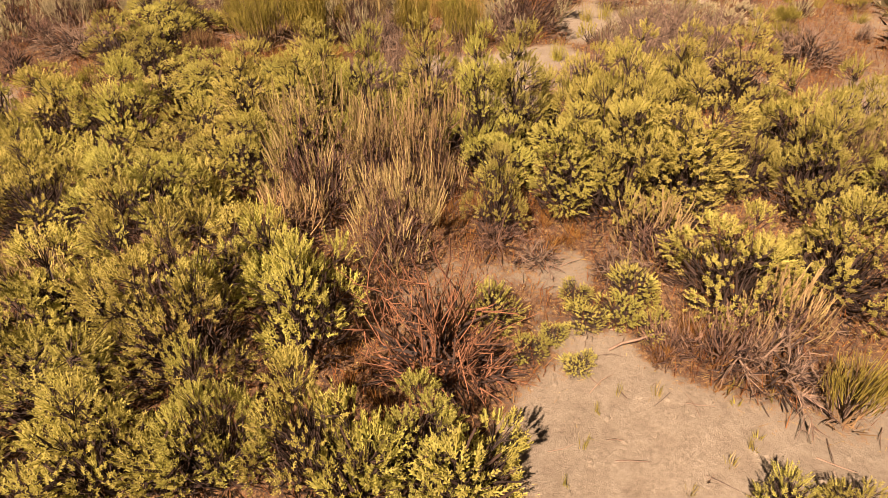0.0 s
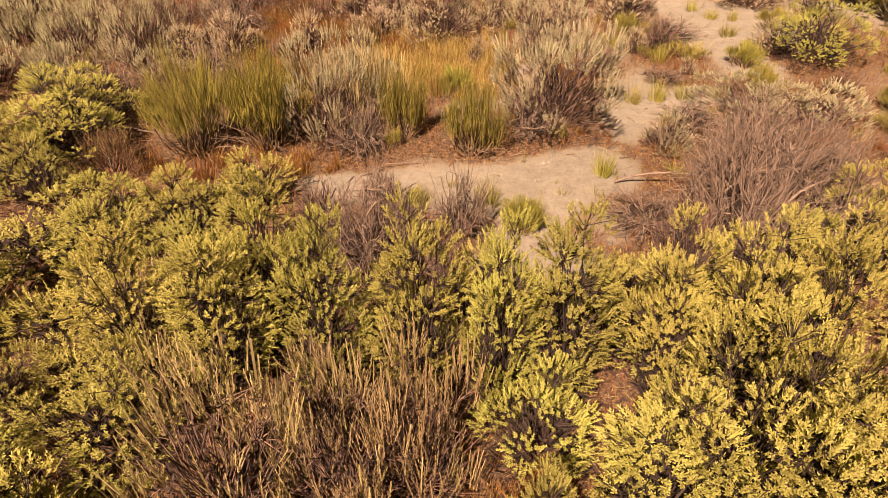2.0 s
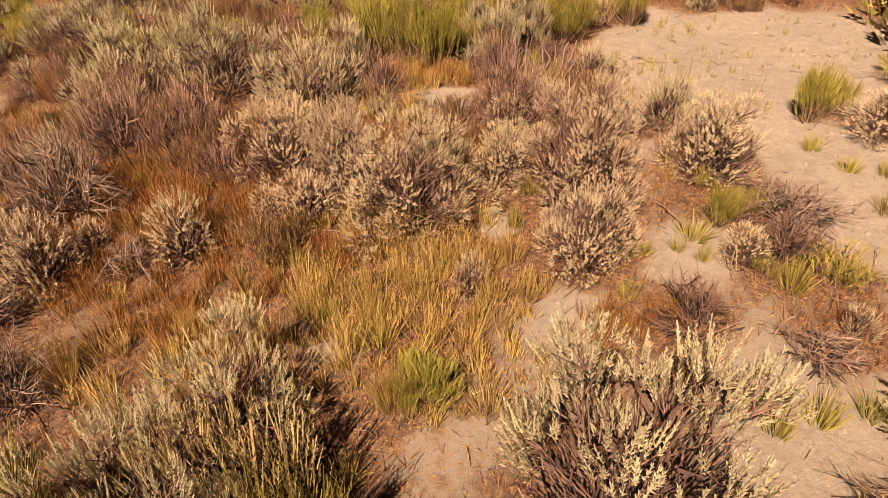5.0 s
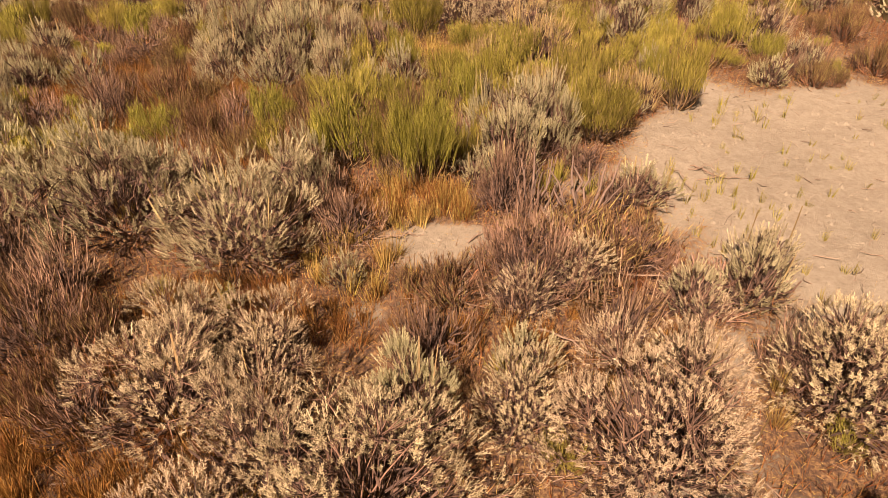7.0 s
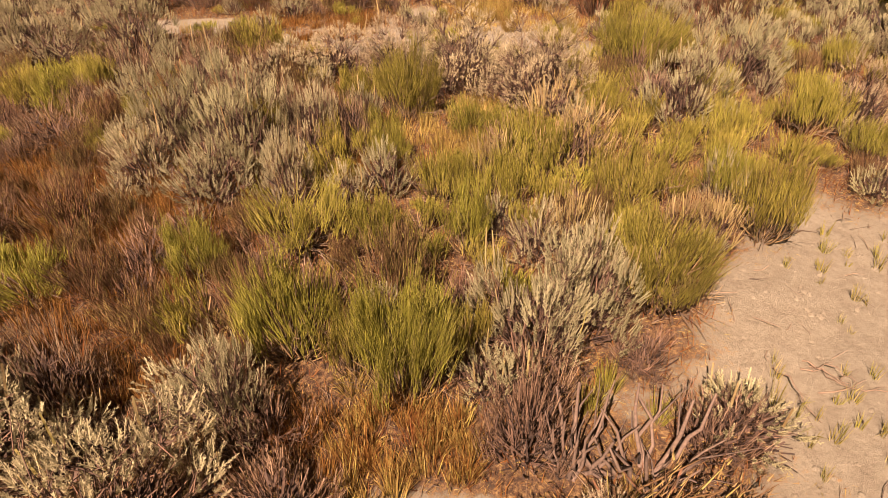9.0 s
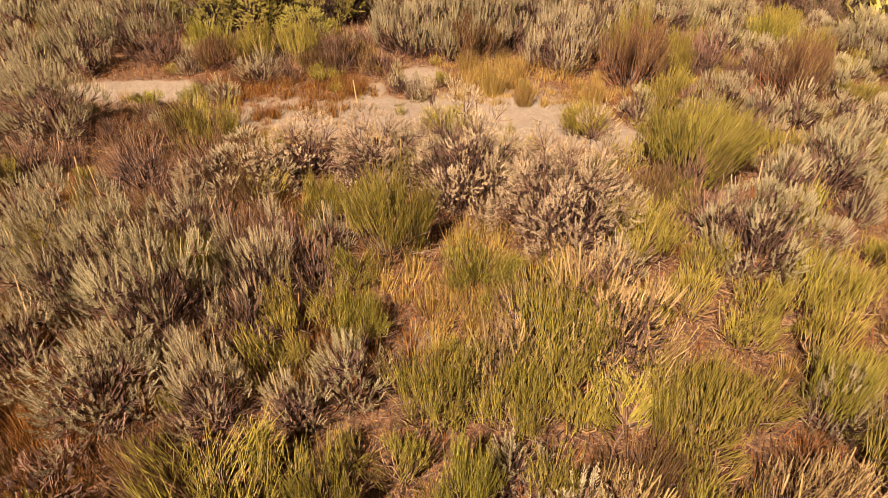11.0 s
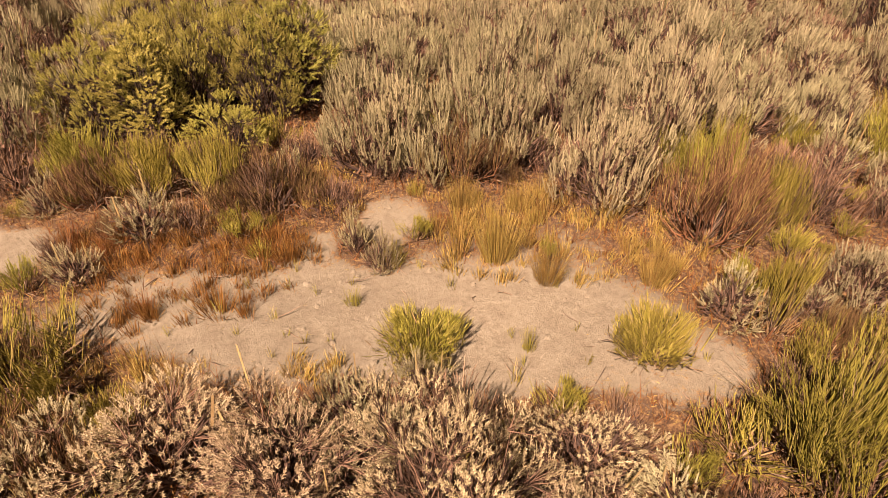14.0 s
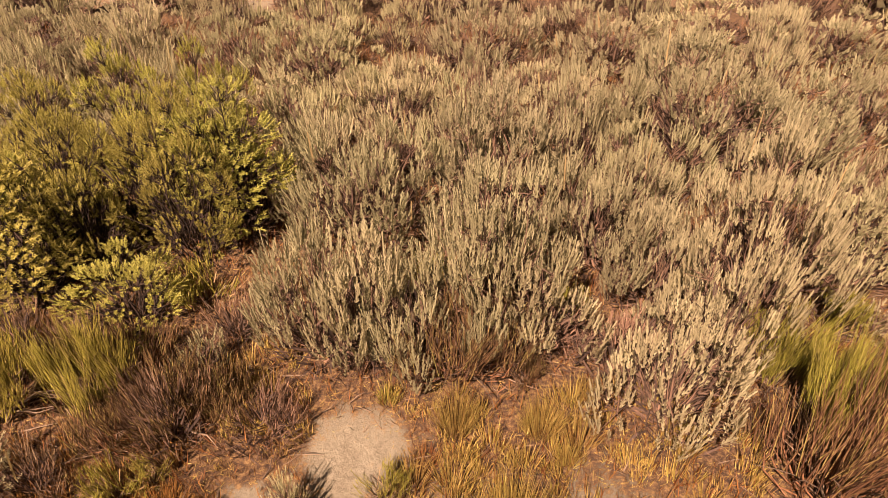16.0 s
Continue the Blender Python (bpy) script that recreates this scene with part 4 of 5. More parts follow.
plant("F", 2.26, 24.24, 0.42, 0.97)
plant("F", 0.43, 24.24, 0.42, 0.79)
plant("F", -0.24, 24.32, 0.42, 0.91)
plant("F", 0.08, 24.38, 0.44, 0.86)
plant("F", 1.20, 24.43, 0.45, 0.73)
plant("F", 0.87, 24.44, 0.56, 1.25)
plant("F", 2.03, 24.87, 0.36, 0.78)
plant("F", 2.73, 24.91, 0.57, 1.25)
plant("F", 3.51, 25.17, 0.53, 0.83)
plant("F", 1.68, 25.32, 0.61, 0.95)
plant("F", -0.11, 25.58, 0.77, 0.95)
plant("F", 0.97, 25.78, 0.78, 1.08)
plant("F", 2.09, 25.90, 0.54, 0.88)
plant("F", -0.30, 26.13, 0.52, 0.82)
plant("F", 0.67, 26.65, 0.54, 0.85)
plant("F", 2.81, 26.87, 0.96, 1.12)
plant("F", 3.77, 27.10, 0.93, 0.90)
plant("F", -3.68, 27.14, 0.52, 1.08)
plant("F", -0.02, 27.35, 0.75, 0.80)
plant("F", -2.04, 27.39, 0.38, 0.49)
plant("F", -1.37, 27.63, 0.62, 0.43)
plant("F", 1.65, 27.63, 0.69, 0.55)
plant("F", 4.79, 27.72, 0.61, 0.58)
plant("F", -1.06, 28.61, 0.95, 0.74)
plant("F", 0.83, 29.30, 0.83, 0.83)
plant("F", -2.23, 29.32, 0.66, 0.64)
plant("F", 2.44, 29.41, 1.02, 0.71)
plant("F", -4.92, 29.49, 0.87, 0.52)
plant("F", 5.28, 29.69, 1.03, 0.64)
plant("F", -3.98, 29.79, 1.08, 0.60)
plant("F", 3.99, 30.05, 1.07, 0.59)
plant("T", 1.34, 7.01, 0.14, 0.28)
plant("T", 0.77, 7.67, 0.20, 0.36)
plant("T", 0.90, 7.80, 0.15, 0.36)
plant("T", 0.72, 7.86, 0.13, 0.31)
plant("T", 0.53, 8.07, 0.19, 0.32)
plant("T", -0.10, 8.10, 0.16, 0.28)
plant("T", 1.19, 8.19, 0.08, 0.13)
plant("T", 1.48, 8.19, 0.09, 0.12)
plant("T", -0.07, 8.23, 0.13, 0.16)
plant("T", 0.22, 8.42, 0.08, 0.14)
plant("T", 1.60, 8.51, 0.16, 0.35)
plant("T", 2.33, 8.63, 0.17, 0.13)
plant("T", 2.54, 9.67, 0.16, 0.23)
plant("T", 3.05, 9.85, 0.13, 0.21)
plant("T", 2.29, 10.22, 0.16, 0.37)
plant("T", 2.57, 10.29, 0.16, 0.37)
plant("T", 2.89, 10.32, 0.16, 0.29)
plant("T", 3.30, 10.41, 0.18, 0.17)
plant("T", 0.27, 10.45, 0.25, 0.33)
plant("T", 3.83, 10.47, 0.19, 0.37)
plant("T", -0.05, 10.90, 0.25, 0.25)
plant("T", 1.70, 11.43, 0.15, 0.21)
plant("T", 2.92, 11.48, 0.21, 0.30)
plant("T", 3.34, 11.56, 0.19, 0.22)
plant("T", 2.99, 11.62, 0.13, 0.29)
plant("T", 2.37, 11.83, 0.10, 0.27)
plant("T", 1.90, 11.92, 0.14, 0.18)
plant("T", 2.21, 11.95, 0.10, 0.18)
plant("T", 2.38, 12.13, 0.23, 0.24)
plant("T", 2.64, 12.30, 0.18, 0.41)
plant("T", 0.97, 12.37, 0.11, 0.31)
plant("T", 3.03, 12.52, 0.17, 0.33)
plant("T", 1.06, 12.91, 0.12, 0.30)
plant("T", 4.40, 13.02, 0.13, 0.24)
plant("T", 4.89, 13.11, 0.19, 0.19)
plant("T", 4.11, 13.13, 0.16, 0.20)
plant("T", 3.18, 14.16, 0.07, 0.23)
plant("T", 4.20, 14.18, 0.22, 0.64)
plant("T", 3.86, 14.42, 0.08, 0.21)
plant("T", 2.69, 14.81, 0.04, 0.21)
plant("T", 2.63, 14.88, 0.04, 0.21)
plant("T", 3.94, 14.95, 0.05, 0.17)
plant("T", 3.53, 14.95, 0.05, 0.17)
plant("T", 2.53, 15.03, 0.05, 0.17)
plant("T", 2.94, 15.04, 0.04, 0.22)
plant("T", 3.26, 15.23, 0.06, 0.17)
plant("T", 2.96, 15.25, 0.04, 0.22)
plant("T", 2.57, 15.30, 0.04, 0.22)
plant("T", 2.96, 15.39, 0.04, 0.22)
plant("T", 3.24, 15.49, 0.04, 0.22)
plant("T", 2.59, 15.53, 0.05, 0.22)
plant("T", 2.74, 15.55, 0.06, 0.18)
plant("T", 2.79, 15.58, 0.05, 0.22)
plant("T", 3.03, 15.58, 0.05, 0.22)
plant("T", 3.60, 15.59, 0.06, 0.18)
plant("T", 2.92, 15.63, 0.05, 0.22)
plant("T", 3.92, 15.64, 0.06, 0.18)
plant("T", 2.71, 15.71, 0.04, 0.21)
plant("T", 2.60, 15.74, 0.04, 0.31)
plant("T", 2.49, 15.79, 0.05, 0.39)
plant("T", 2.89, 15.83, 0.05, 0.16)
plant("T", 2.98, 15.84, 0.06, 0.18)
plant("T", 3.28, 15.88, 0.05, 0.23)
plant("T", 3.33, 15.94, 0.06, 0.19)
plant("T", 2.58, 16.02, 0.05, 0.23)
plant("T", 3.21, 16.04, 0.06, 0.19)
plant("T", 4.32, 16.14, 0.06, 0.19)
plant("T", 2.63, 16.15, 0.04, 0.17)
plant("T", 3.87, 16.49, 0.07, 0.19)
plant("T", 3.26, 16.57, 0.04, 0.11)
plant("T", 3.49, 16.83, 0.06, 0.25)
plant("T", 3.31, 16.99, 0.04, 0.11)
plant("T", 3.88, 17.07, 0.06, 0.25)
plant("T", 3.38, 17.14, 0.07, 0.21)
plant("T", 3.84, 17.19, 0.06, 0.26)
plant("T", 3.40, 17.24, 0.04, 0.10)
plant("T", 4.20, 17.32, 0.06, 0.26)
plant("T", 3.91, 17.34, 0.07, 0.21)
plant("T", 3.53, 17.41, 0.06, 0.26)
plant("T", 3.52, 17.46, 0.05, 0.24)
plant("T", 4.37, 17.64, 0.08, 0.21)
plant("T", 3.64, 17.65, 0.08, 0.22)
plant("T", 0.95, 21.36, 0.04, 0.13)
plant("T", 1.35, 21.37, 0.04, 0.13)
plant("T", 1.27, 21.54, 0.04, 0.14)
plant("T", 1.70, 21.64, 0.04, 0.14)
plant("T", 1.05, 21.74, 0.06, 0.29)
plant("T", -0.54, 21.85, 0.04, 0.14)
plant("T", 0.41, 21.95, 0.36, 0.36)
plant("T", 1.12, 21.91, 0.04, 0.14)
plant("T", 1.53, 21.92, 0.04, 0.14)
plant("T", 1.95, 21.98, 0.32, 0.38)
plant("T", 2.31, 21.95, 0.04, 0.14)
plant("T", -1.28, 22.03, 0.04, 0.14)
plant("T", -0.82, 22.04, 0.04, 0.14)
plant("T", 1.15, 22.05, 0.08, 0.28)
plant("T", 1.03, 22.17, 0.04, 0.14)
plant("T", 0.26, 22.18, 0.23, 0.21)
plant("T", 1.92, 22.20, 0.04, 0.14)
plant("T", -1.00, 22.26, 0.08, 0.19)
plant("T", -1.28, 22.37, 0.04, 0.15)
plant("T", 2.24, 22.39, 0.04, 0.14)
plant("T", -0.09, 22.43, 0.10, 0.23)
plant("T", -0.37, 22.53, 0.04, 0.15)
plant("T", -0.14, 22.67, 0.04, 0.15)
plant("T", 2.67, 22.69, 0.09, 0.41)
plant("T", 0.36, 22.90, 0.05, 0.15)
plant("T", -0.88, 22.92, 0.15, 0.19)
plant("T", 0.12, 22.94, 0.18, 0.31)
plant("T", 0.25, 23.91, 0.11, 0.17)
plant("W", 1.10, 9.77, 0.29, 0.38)
plant("T", 1.52, 15.95, 0.14, 0.30)
plant("T", 1.78, 15.72, 0.12, 0.28)
plant("T", 1.38, 15.78, 0.13, 0.32)
plant("U", 1.78, 16.10, 0.22, 0.30)
plant("W", 1.62, 15.32, 0.42, 0.42)
plant("W", 1.20, 15.35, 0.34, 0.48)
plant("W", 0.48, 20.54, 0.34, 0.19)
plant("W", 2.69, 24.86, 0.19, 0.35)
plant("W", -0.96, 26.11, 0.19, 0.27)
plant("W", 2.39, 26.17, 0.29, 0.35)
plant("V", 1.46, 14.37, 0.26, 0.40)
plant("V", 1.00, 14.09, 0.22, 0.34)
plant("S", 2.26, 14.21, 0.24, 0.36)
plant("U", 1.93, 14.62, 0.24, 0.40)
plant("V", 1.32, 15.01, 0.16, 0.24)
plant("S", -0.28, 14.42, 0.16, 0.30)
plant("Y", 0.97, 23.04, 0.26, 0.68)
plant("Y", 0.66, 23.09, 0.15, 0.42)


# ---- the brush between them, thicker where the flat is overgrown ----
def bare_at(x, y, r):
    return any(((x - a) / (p + 0.7 * r)) ** 2 + ((y - b) / (q + 0.7 * r)) ** 2 < 1 for a, b, p, q in SANDS)


def grassy(x, y):
    return any(((x - a) / p) ** 2 + ((y - b) / q) ** 2 < 1 for a, b, p, q, c in GRASSES if c == 0)


def fill(tries, x0, x1, y0, y1, codes, r0, r1, lean, gap):
    for _ in range(tries):
        x, y, r = rng.uniform(x0, x1), rng.uniform(y0, y1), rng.uniform(r0, r1)
        if not bare_at(x, y, r) and not grassy(x, y) and all((x - p[0]) ** 2 + (y - p[1]) ** 2 > (gap * (r + p[2])) ** 2 for p in PLANTS if p[3] not in "TYK"):
            plant(codes[int(rng.integers(len(codes)))], round(x, 2), round(y, 2), r, r * lean * rng.uniform(0.8, 1.2))


fill(400, -4.6, 4.6, 3.7, 6.4, "GGGGB", 0.30, 0.48, 1.8, 0.62)
fill(60, 2.6, 4.6, 1.2, 3.7, "G", 0.26, 0.4, 1.8, 0.7)
fill(60, -4.6, -2.4, 1.2, 3.7, "G", 0.3, 0.4, 2.0, 0.75)
for _ in range(150):
    x, y = rng.uniform(2.4, 6.5), rng.uniform(8.6, 13.6)
    if all((x - p[0]) ** 2 + (y - p[1]) ** 2 > (0.25 + p[2]) ** 2 for p in PLANTS):
        plant("TTTDSR"[int(rng.integers(6))], round(x, 2), round(y, 2), rng.uniform(0.12, 0.3), rng.uniform(0.15, 0.35))
fill(60, -5.5, -1.8, 6.6, 9.0, "GD", 0.25, 0.4, 1.5, 0.75)
fill(120, -6.5, -2.2, 8.8, 13.0, "SFD", 0.25, 0.5, 1.5, 0.75)
fill(260, -7.0, 2.2, 11.8, 16.5, "SVUE", 0.16, 0.34, 1.6, 0.66)
fill(420, -6.5, 6.0, 16.3, 21.3, "SRREU", 0.16, 0.36, 1.6, 0.60)
fill(200, -3.0, 5.0, 20.6, 25.0, "SSRU", 0.15, 0.28, 1.6, 0.60)
fill(150, -0.6, 3.2, 17.2, 19.6, "RRRB", 0.18, 0.34, 1.9, 0.50)
fill(160, -5.0, -0.8, 14.8, 21.0, "EEUK", 0.18, 0.32, 1.6, 0.52)
fill(120, -7.5, -2.6, 19.5, 24.0, "F", 0.35, 0.6, 1.5, 0.72)
fill(160, 2.6, 7.0, 21.0, 25.5, "FFR", 0.25, 0.5, 1.5, 0.66)
fill(420, -7.0, 7.0, 24.2, 32.0, "FFFFFFU", 0.45, 0.9, 1.7, 0.78)
fill(420, -5.0, 6.5, 23.6, 30.0, "FUFUS", 0.22, 0.42, 1.6, 0.62)
fill(300, -6.0, 5.5, 15.5, 25.0, "SREU", 0.12, 0.2, 1.8, 0.55)


def scatter(code, which, per_m2, r0, r1, lean):
    """Small clumps through the dry-grass areas."""
    for x, y, rx, ry, c in GRASSES:
        if c == which:
            for _ in range(int(per_m2 * rx * ry * math.pi)):
                a, d, r = rng.uniform(0, 6.28), math.sqrt(rng.uniform(0, 1)), rng.uniform(r0, r1)
                plant(code, round(x + math.cos(a) * d * rx, 2), round(y + math.sin(a) * d * ry, 2), r, r * lean * rng.uniform(0.8, 1.3))


for _ in range(330):
    x, y = rng.uniform(-5.5, 4.5), rng.uniform(7.5, 25)
    if not bare_at(x, y, 0.0):
        plant("KKYYR"[int(rng.integers(5))], round(x, 2), round(y, 2), rng.uniform(0.08, 0.17), rng.uniform(0.12, 0.3))
scatter("Y", 0, 6.0, 0.09, 0.2, 1.8)
scatter("R", 0, 0.9, 0.1, 0.18, 1.6)
scatter("K", 1, 4.0, 0.1, 0.22, 1.4)


# seedlings on the open sand
for x0, x1, y0, y1, many in ((2.9, 6.2, 14.2, 18.0, 64), (0.3, 2.5, 2.1, 3.5, 22), (-0.6, 2.0, 8.0, 9.0, 8), (-1.4, 2.0, 22.0, 22.8, 14)):
    for _ in range(many):
        x, y = rng.uniform(x0, x1), rng.uniform(y0, y1)
        if bare_at(x, y, 0.0):
            plant("T", round(x, 2), round(y, 2), rng.uniform(0.035, 0.06), rng.uniform(0.08, 0.18))


# ---- fallen branches ----
def stick(x1, y1, x2, y2, r, arch):
    """A bleached branch lying on the ground, arched off it, with a few side twigs."""
    z1, z2 = (float(ground_height(np.array(x), np.array(y))) for x, y in ((x1, y1), (x2, y2)))
    L = math.hypot(x2 - x1, y2 - y1)
    p = bend(np.array([[0.0, 0, r]]), np.array([[x2 - x1, y2 - y1, z2 - z1 + r * 0.5]]), 8, np.array([[0, 0, arch]]), 0.012)
    p[0, :, 2] = np.maximum(p[0, :, 2], r * 0.5)
    g = Pieces()
    g.tubes(p, np.linspace(1, 0.35, 8)[None] * r, 6)
    ob = tagged(new("fallen_branch", g.mesh("fallen_branch", DEAD)), "bleached dead branch lying on the ground", "branch", "fallen branches")
    ob.location = (x1, y1, z1)
    n = 7
    i = rng.integers(1, 7, n)
    a = p[0, i]
    w = unit((p[0, i + 0] - p[0, i - 1]) + rng.normal(size=(n, 3)) * 0.06 * np.array([1, 1, 0.5]))
    b = a + w * rng.uniform(0.08, 0.25, (n, 1)) * L
    b[:, 2] = np.maximum(b[:, 2], 0.003)
    path = bend(a, b, 3, np.zeros_like(a), 0.008)
    for j in range(n):
        one = Pieces()
        one.tubes(path[j:j + 1], np.array([[0.4, 0.3, 0.12]]) * r)
        part("twig", one.mesh("twig", DEAD), ob)
    return ob


stick(-0.25, 14.92, 0.23, 15.03, 0.008, 0.02)
stick(-0.33, 15.08, -0.13, 14.86, 0.009, 0.02)
stick(1.03, 13.93, 1.34, 13.76, 0.011, 0.02)
stick(0.04, 14.62, 0.18, 14.72, 0.006, 0.02)
stick(1.23, 3.41, 1.86, 3.45, 0.011, 0.10)
stick(2.09, 3.24, 2.92, 3.55, 0.009, 0.08)
stick(2.15, 3.22, 2.65, 3.69, 0.007, 0.12)
stick(1.68, 8.37, 2.75, 8.26, 0.011, 0.16)
stick(2.02, 7.45, 3.05, 7.62, 0.013, 0.62)
stick(2.35, 7.05, 3.10, 7.35, 0.014, 0.70)
stick(1.70, 7.20, 2.60, 7.10, 0.010, 0.50)
stick(-0.63, 8.62, -0.06, 8.85, 0.006, 0.05)
stick(-0.77, 7.94, -0.48, 8.62, 0.007, 0.15)
stick(2.82, 16.18, 3.02, 15.99, 0.007, 0.02)
stick(2.60, 16.11, 2.71, 15.68, 0.006, 0.05)
stick(2.85, 16.14, 3.11, 15.97, 0.005, 0.03)
stick(2.78, 16.11, 3.02, 15.98, 0.006, 0.02)
stick(2.81, 15.91, 3.31, 15.93, 0.007, 0.02)
stick(-0.21, 14.94, 0.30, 15.00, 0.008, 0.02)
stick(-0.39, 15.06, -0.11, 14.82, 0.008, 0.02)
stick(1.07, 13.92, 1.50, 13.61, 0.010, 0.08)
stick(0.65, 14.94, 0.87, 15.13, 0.007, 0.03)
stick(2.22, 12.72, 2.38, 12.13, 0.006, 0.05)
stick(2.53, 11.83, 2.52, 11.56, 0.012, 0.02)
stick(2.58, 11.00, 2.87, 11.21, 0.008, 0.06)
stick(-0.83, 23.90, -0.51, 24.15, 0.012, 0.10)


# ---- ground ----
def litter_at(x, y):
    """How much plant litter covers the soil: under plants and dry grass, little on the bare sand."""
    v = 0.45 + 0.25 * np.clip((np.abs(x) - 5) / 1.5, 0, 1) + 0.16 * np.sin(1.7 * x + 0.6 * y) * np.sin(1.1 * y - 0.5 * x) + 0.08 * np.sin(4.1 * x - 2.3 * y + 1.0)
    for sx, sy, rx, ry in SANDS:
        d = ((x - sx) / rx) ** 2 + ((y - sy) / ry) ** 2
        v = v - 0.62 * np.exp(-d ** 2)
    v = np.maximum(v, 0.0)
    for px, py, r, code in PLANTS:
        if code in "TYK":
            continue
        d = ((x - px) ** 2 + (y - py) ** 2) / (r * 1.15) ** 2
        v = v + 0.40 * np.exp(-d)
    for gx, gy, rx, ry, c in GRASSES:
        d = ((x - gx) / rx) ** 2 + ((y - gy) / ry) ** 2
        v = v + (0.05 if c == 0 and gy > 21.5 else 0.35) * np.exp(-d ** 2)
    inner = np.clip((8.5 - np.abs(x)) / 1.5, 0, 1) * np.clip((y + 1) / 1.5, 0, 1) * np.clip((35 - y) / 2, 0, 1)
    return np.clip(v * inner + 0.62 * (1 - inner), 0, 1)


def ground():
    xs = np.concatenate([[-900, -300, -100, -40, -20, -13], np.arange(-9.6, 9.61, 0.15), [13, 20, 40, 100, 300, 900]])
    ys = np.concatenate([[-900, -300, -100, -40, -15, -6, -2], np.arange(0.0, 36.01, 0.15), [40, 48, 70, 140, 350, 900]])
    X, Y = np.meshgrid(xs, ys, indexing="ij")
    Z = ground_height(X, Y)
    nx, ny = X.shape
    i = (np.arange(nx - 1)[:, None] * ny + np.arange(ny - 1)[None]).ravel()
    f = np.stack([i, i + ny, i + ny + 1, i + 1], 1)
    g = Pieces()
    g.add(np.stack([X, Y, Z], -1).reshape(-1, 3), f)
    me = g.mesh("ground", SOIL)
    a = me.attributes.new("litter", "FLOAT", "POINT")
    a.data.foreach_set("value", litter_at(X, Y).ravel().astype(np.float32))
    return tagged(new("ground", me), "pale pinkish sand with brown plant litter", "ground", kind="structure")


ground()


# ---- dry grass, litter and sprigs: what nobody could count ----
def grass(name, which, clumps_m2, blades, mat, length, label):
    """Standing dry grass: close upright clumps, each of its own height and lean, some with seed heads."""
    g = Pieces()
    for x, y, rx, ry, c in GRASSES:
        if c != which:
            continue
        k = max(3, int(clumps_m2 * np.pi * rx * ry))
        ca, cr = rng.uniform(0, 2 * np.pi, k), np.sqrt(rng.uniform(0, 1, k)) * 1.08
        foot = np.stack([x + np.cos(ca) * cr * rx, y + np.sin(ca) * cr * ry, 0 * ca], 1)
        lean = rng.normal(size=(k, 3)) * np.array([0.16, 0.16, 0])
        tall = length * rng.uniform(0.5, 1.35, k) * (0.6 if y > 21.5 or y < 6 else 1.0)
        who = np.repeat(np.arange(k), blades)
        n = len(who)
        off = rng.normal(size=(n, 3)) * np.array([0.028, 0.028, 0])
        a = foot[who] + off
        a[:, 2] = ground_height(a[:, 0], a[:, 1]) - 0.01
        way = np.array([0, 0, 1.0]) + lean[who] + off * 5.0 + rng.normal(size=(n, 3)) * 0.10
        L = tall[who] * rng.uniform(0.45, 1.1, n)
        g.leaves(a, way, L, rng.uniform(0.0045, 0.0085, n))
        head = rng.random(n) < 0.22
        tip = a[head] + unit(way[head]) * (L[head] * 0.8)[:, None]
        g.leaves(tip, way[head] + rng.normal(size=(head.sum(), 3)) * 0.25, rng.uniform(0.025, 0.05, head.sum()), rng.uniform(0.005, 0.009, head.sum()))
    return tagged(new(name, g.mesh(name, mat)), label, "grass", kind="stuff")


grass("golden_grass", 0, 46, 40, GOLD, 0.22, "golden dry grass in loose standing clumps")
grass("rusty_grass", 1, 60, 40, RUST, 0.20, "rust-brown dry grass and seed stalks")


def beyond(name, many, mat, label):
    """The brush going on over the flat on every side."""
    x, y, r = rng.normal(size=many) * 13, rng.normal(size=many) * 18 + 17, rng.uniform(0.4, 0.9, many)
    keep = (np.abs(x) > 6.6) | (y < 0.4) & (np.abs(x) > 2.6) | (y < -2.5) | (y > 33)
    x, y, r = x[keep], y[keep], r[keep]
    n, m = len(x), 62
    az, el = rng.uniform(0, 2 * np.pi, (n, m)), np.arcsin(rng.uniform(0.05, 1, (n, m)))
    out = np.stack([np.cos(az) * np.cos(el), np.sin(az) * np.cos(el), np.sin(el)], 2)
    lump = 1 + 0.2 * np.sin(3 * az + rng.uniform(0, 6, (n, 1)))
    at = out * (r[:, None] * lump * rng.uniform(0.55, 1.0, (n, m)))[:, :, None] * np.array([1, 1, 1.1])
    at = at + np.stack([x, y, ground_height(x, y)], 1)[:, None]
    g = Pieces()
    g.leaves(at.reshape(-1, 3), (out + np.array([0, 0, 0.7]) + rng.normal(size=out.shape) * 0.2).reshape(-1, 3), rng.uniform(0.14, 0.28, n * m), rng.uniform(0.08, 0.15, n * m), out.reshape(-1, 3))
    return tagged(new(name, g.mesh(name, mat)), label, "brush", kind="stuff")


beyond("brush_beyond", 3800, SAGE, "silver-grey sagebrush covering the flat beyond")
beyond("green_brush_beyond", 1100, GREEN, "yellow-green shrubs scattered over the flat beyond")
# added dark brush: its colour stands in for shade between the shrubs
beyond("shade_brush_beyond", 1500, SHADE_BROWN, "dark filler standing in for shade between the shrubs of the flat beyond")


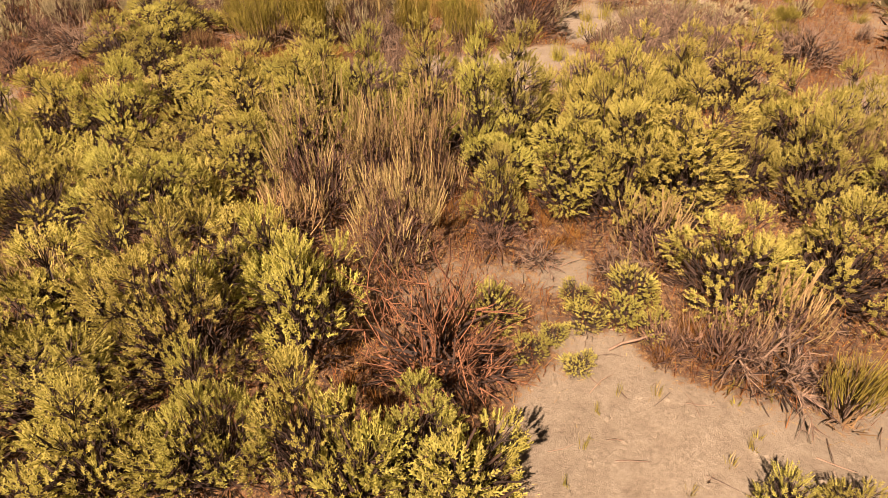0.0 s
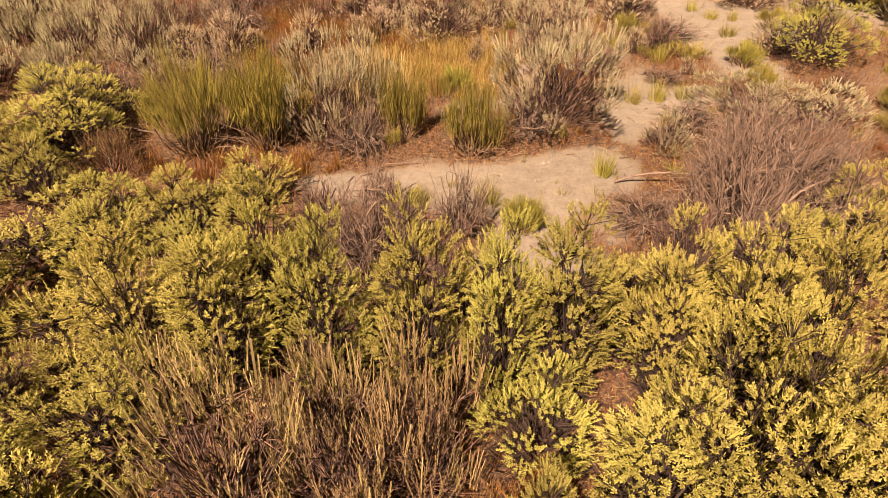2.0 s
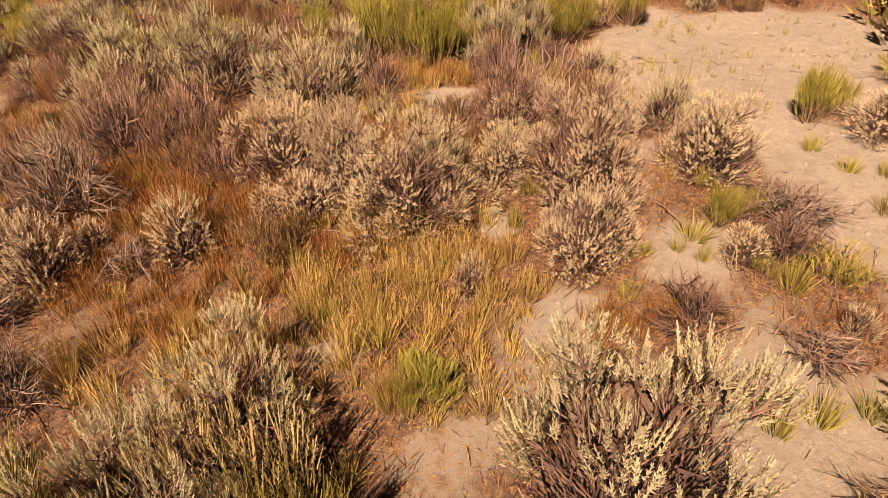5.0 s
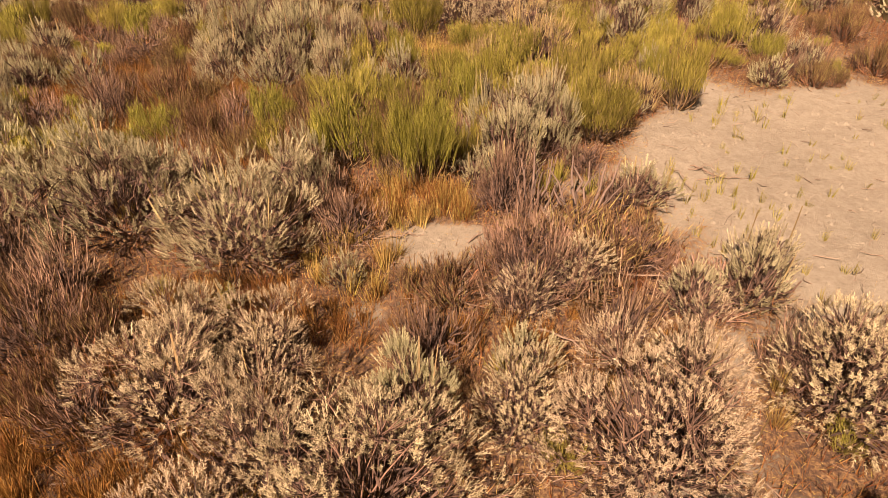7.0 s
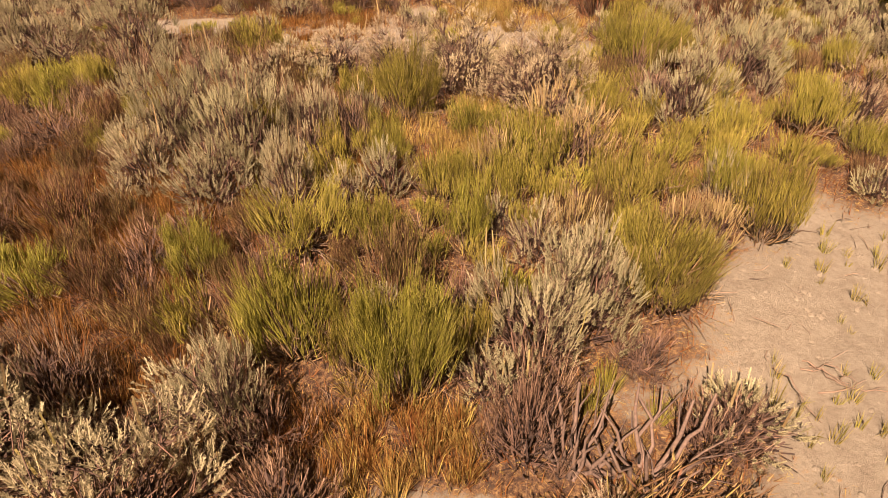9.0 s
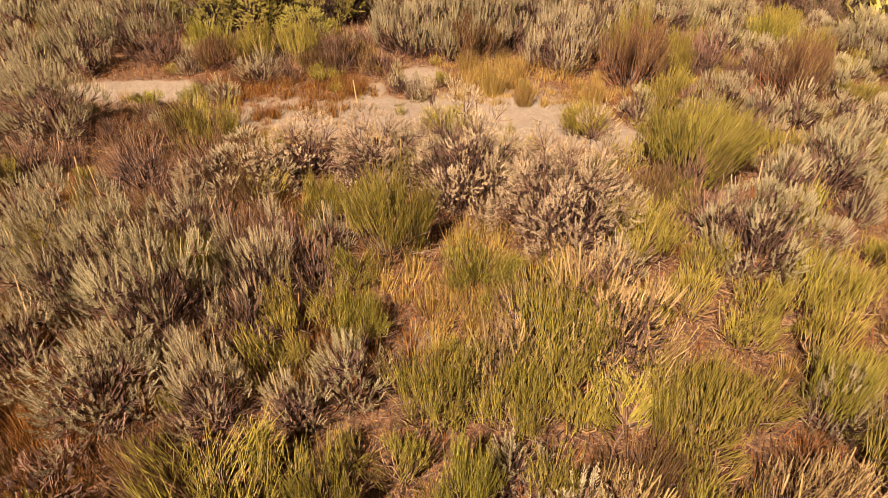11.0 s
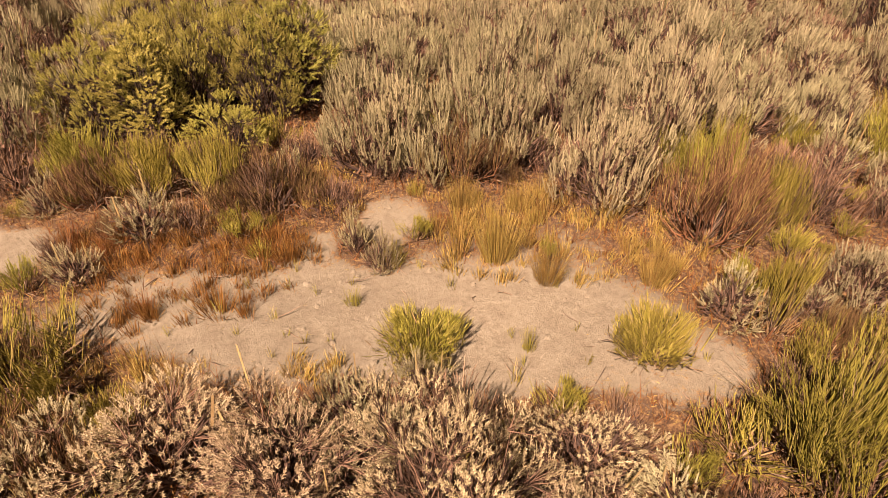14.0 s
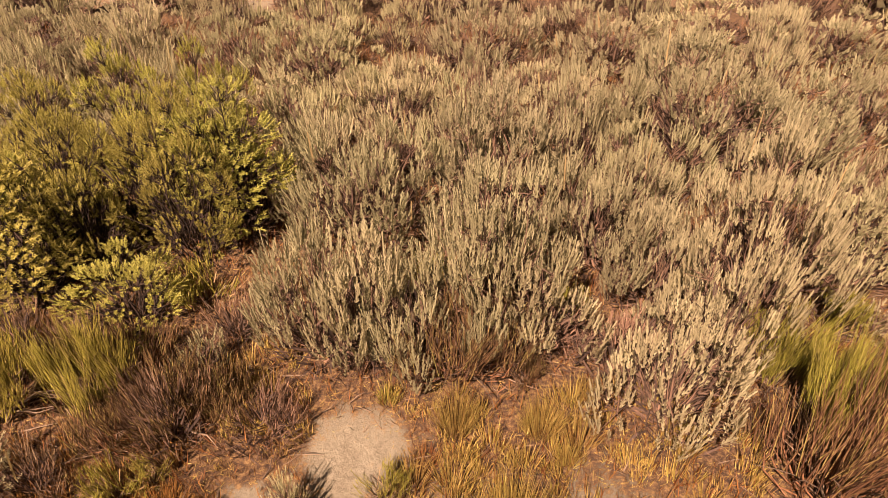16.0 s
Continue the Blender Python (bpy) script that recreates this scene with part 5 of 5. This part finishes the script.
def understory():
    """Short dry stalks and seedlings between the shrubs."""
    n = 230000
    x, y = rng.uniform(-7, 7, n), rng.uniform(1, 31, n)
    keep = litter_at(x, y) + rng.normal(size=n) * 0.10 > 0.52
    x, y = x[keep], y[keep]
    n = len(x)
    g = Pieces()
    a = np.stack([x, y, ground_height(x, y) - 0.005], 1)
    g.leaves(a, np.array([0, 0, 1.0]) + rng.normal(size=(n, 3)) * 0.35, rng.uniform(0.05, 0.20, n), rng.uniform(0.004, 0.008, n))
    return tagged(new("dry_stubble", g.mesh("dry_stubble", RUST)), "short rusty dry stalks between the shrubs", "stubble", kind="stuff")


understory()


def clods():
    """Crumbs and small clods of dried soil lying on the open sand."""
    n = 26000
    x, y = rng.uniform(-4.5, 6.5, n), rng.uniform(1.5, 25, n)
    keep = litter_at(x, y) < 0.36
    x, y = x[keep], y[keep]
    n = len(x)
    r = 0.005 + 0.032 * rng.random(n) ** 5
    az = rng.uniform(0, 6.28, (n, 1)) + np.arange(5)[None] * 2 * np.pi / 5
    c = np.stack([x, y, ground_height(x, y)], 1)
    rim = c[:, None] + np.stack([np.cos(az), np.sin(az), 0 * az], 2) * (r[:, None] * rng.uniform(0.7, 1.25, (n, 5)))[:, :, None] - np.array([0, 0, 0.003])
    top = c + np.stack([rng.normal(size=n) * r * 0.25, rng.normal(size=n) * r * 0.25, r * rng.uniform(0.6, 1.1, n)], 1)
    v = np.concatenate([rim, top[:, None]], 1).reshape(-1, 3)
    i = np.arange(n)[:, None] * 6
    j = np.arange(5)[None]
    g = Pieces()
    g.add(v, np.stack([i + j, i + (j + 1) % 5, i + 5 + 0 * j], 2).reshape(-1, 3))
    me = g.mesh("soil_clods", SOIL)
    return tagged(new("soil_clods", me), "small clods of dried sandy soil on the ground", "clods", kind="stuff")


clods()


def debris():
    """Broken twigs and stalks lying on the soil between the plants."""
    n = 9000
    x, y = rng.uniform(-6, 6, n), rng.uniform(1, 30, n)
    keep = (litter_at(x, y) + rng.normal(size=n) * 0.2 > 0.33) | (rng.random(n) < 0.3)
    x, y = x[keep], y[keep]
    n = len(x)
    az = rng.uniform(0, 2 * np.pi, n)
    L = rng.uniform(0.04, 0.22, n)
    a = np.stack([x, y, ground_height(x, y) + 0.006], 1)
    x2, y2 = x + np.cos(az) * L, y + np.sin(az) * L
    b = np.stack([x2, y2, ground_height(x2, y2) + rng.uniform(0.004, 0.05, n)], 1)
    g = Pieces()
    g.tubes(bend(a, b, 3, np.zeros_like(a), 0.01), np.array([[0.003, 0.0026, 0.0012]]) * rng.uniform(0.6, 1.8, (n, 1)))
    return tagged(new("twig_litter", g.mesh("twig_litter", DEAD)), "broken grey twigs lying on the soil", "twigs", kind="stuff")


debris()


def straw():
    """Short pale straws and curled leaves strewn over the soil, thin on the open sand."""
    n = 260000
    x, y = rng.uniform(-6, 6.5, n), rng.uniform(1, 30, n)
    keep = litter_at(x, y) + rng.normal(size=n) * 0.16 > 0.44
    x, y = x[keep], y[keep]
    n = len(x)
    g = Pieces()
    a = np.stack([x, y, ground_height(x, y) + 0.006], 1)
    way = rng.normal(size=(n, 3)) * np.array([1, 1, 0.12])
    g.leaves(a, way, rng.uniform(0.02, 0.07, n), rng.uniform(0.002, 0.0045, n))
    return tagged(new("straw_litter", g.mesh("straw_litter", GOLD)), "pale straw and dead leaves strewn on the soil", "litter", kind="stuff")


straw()
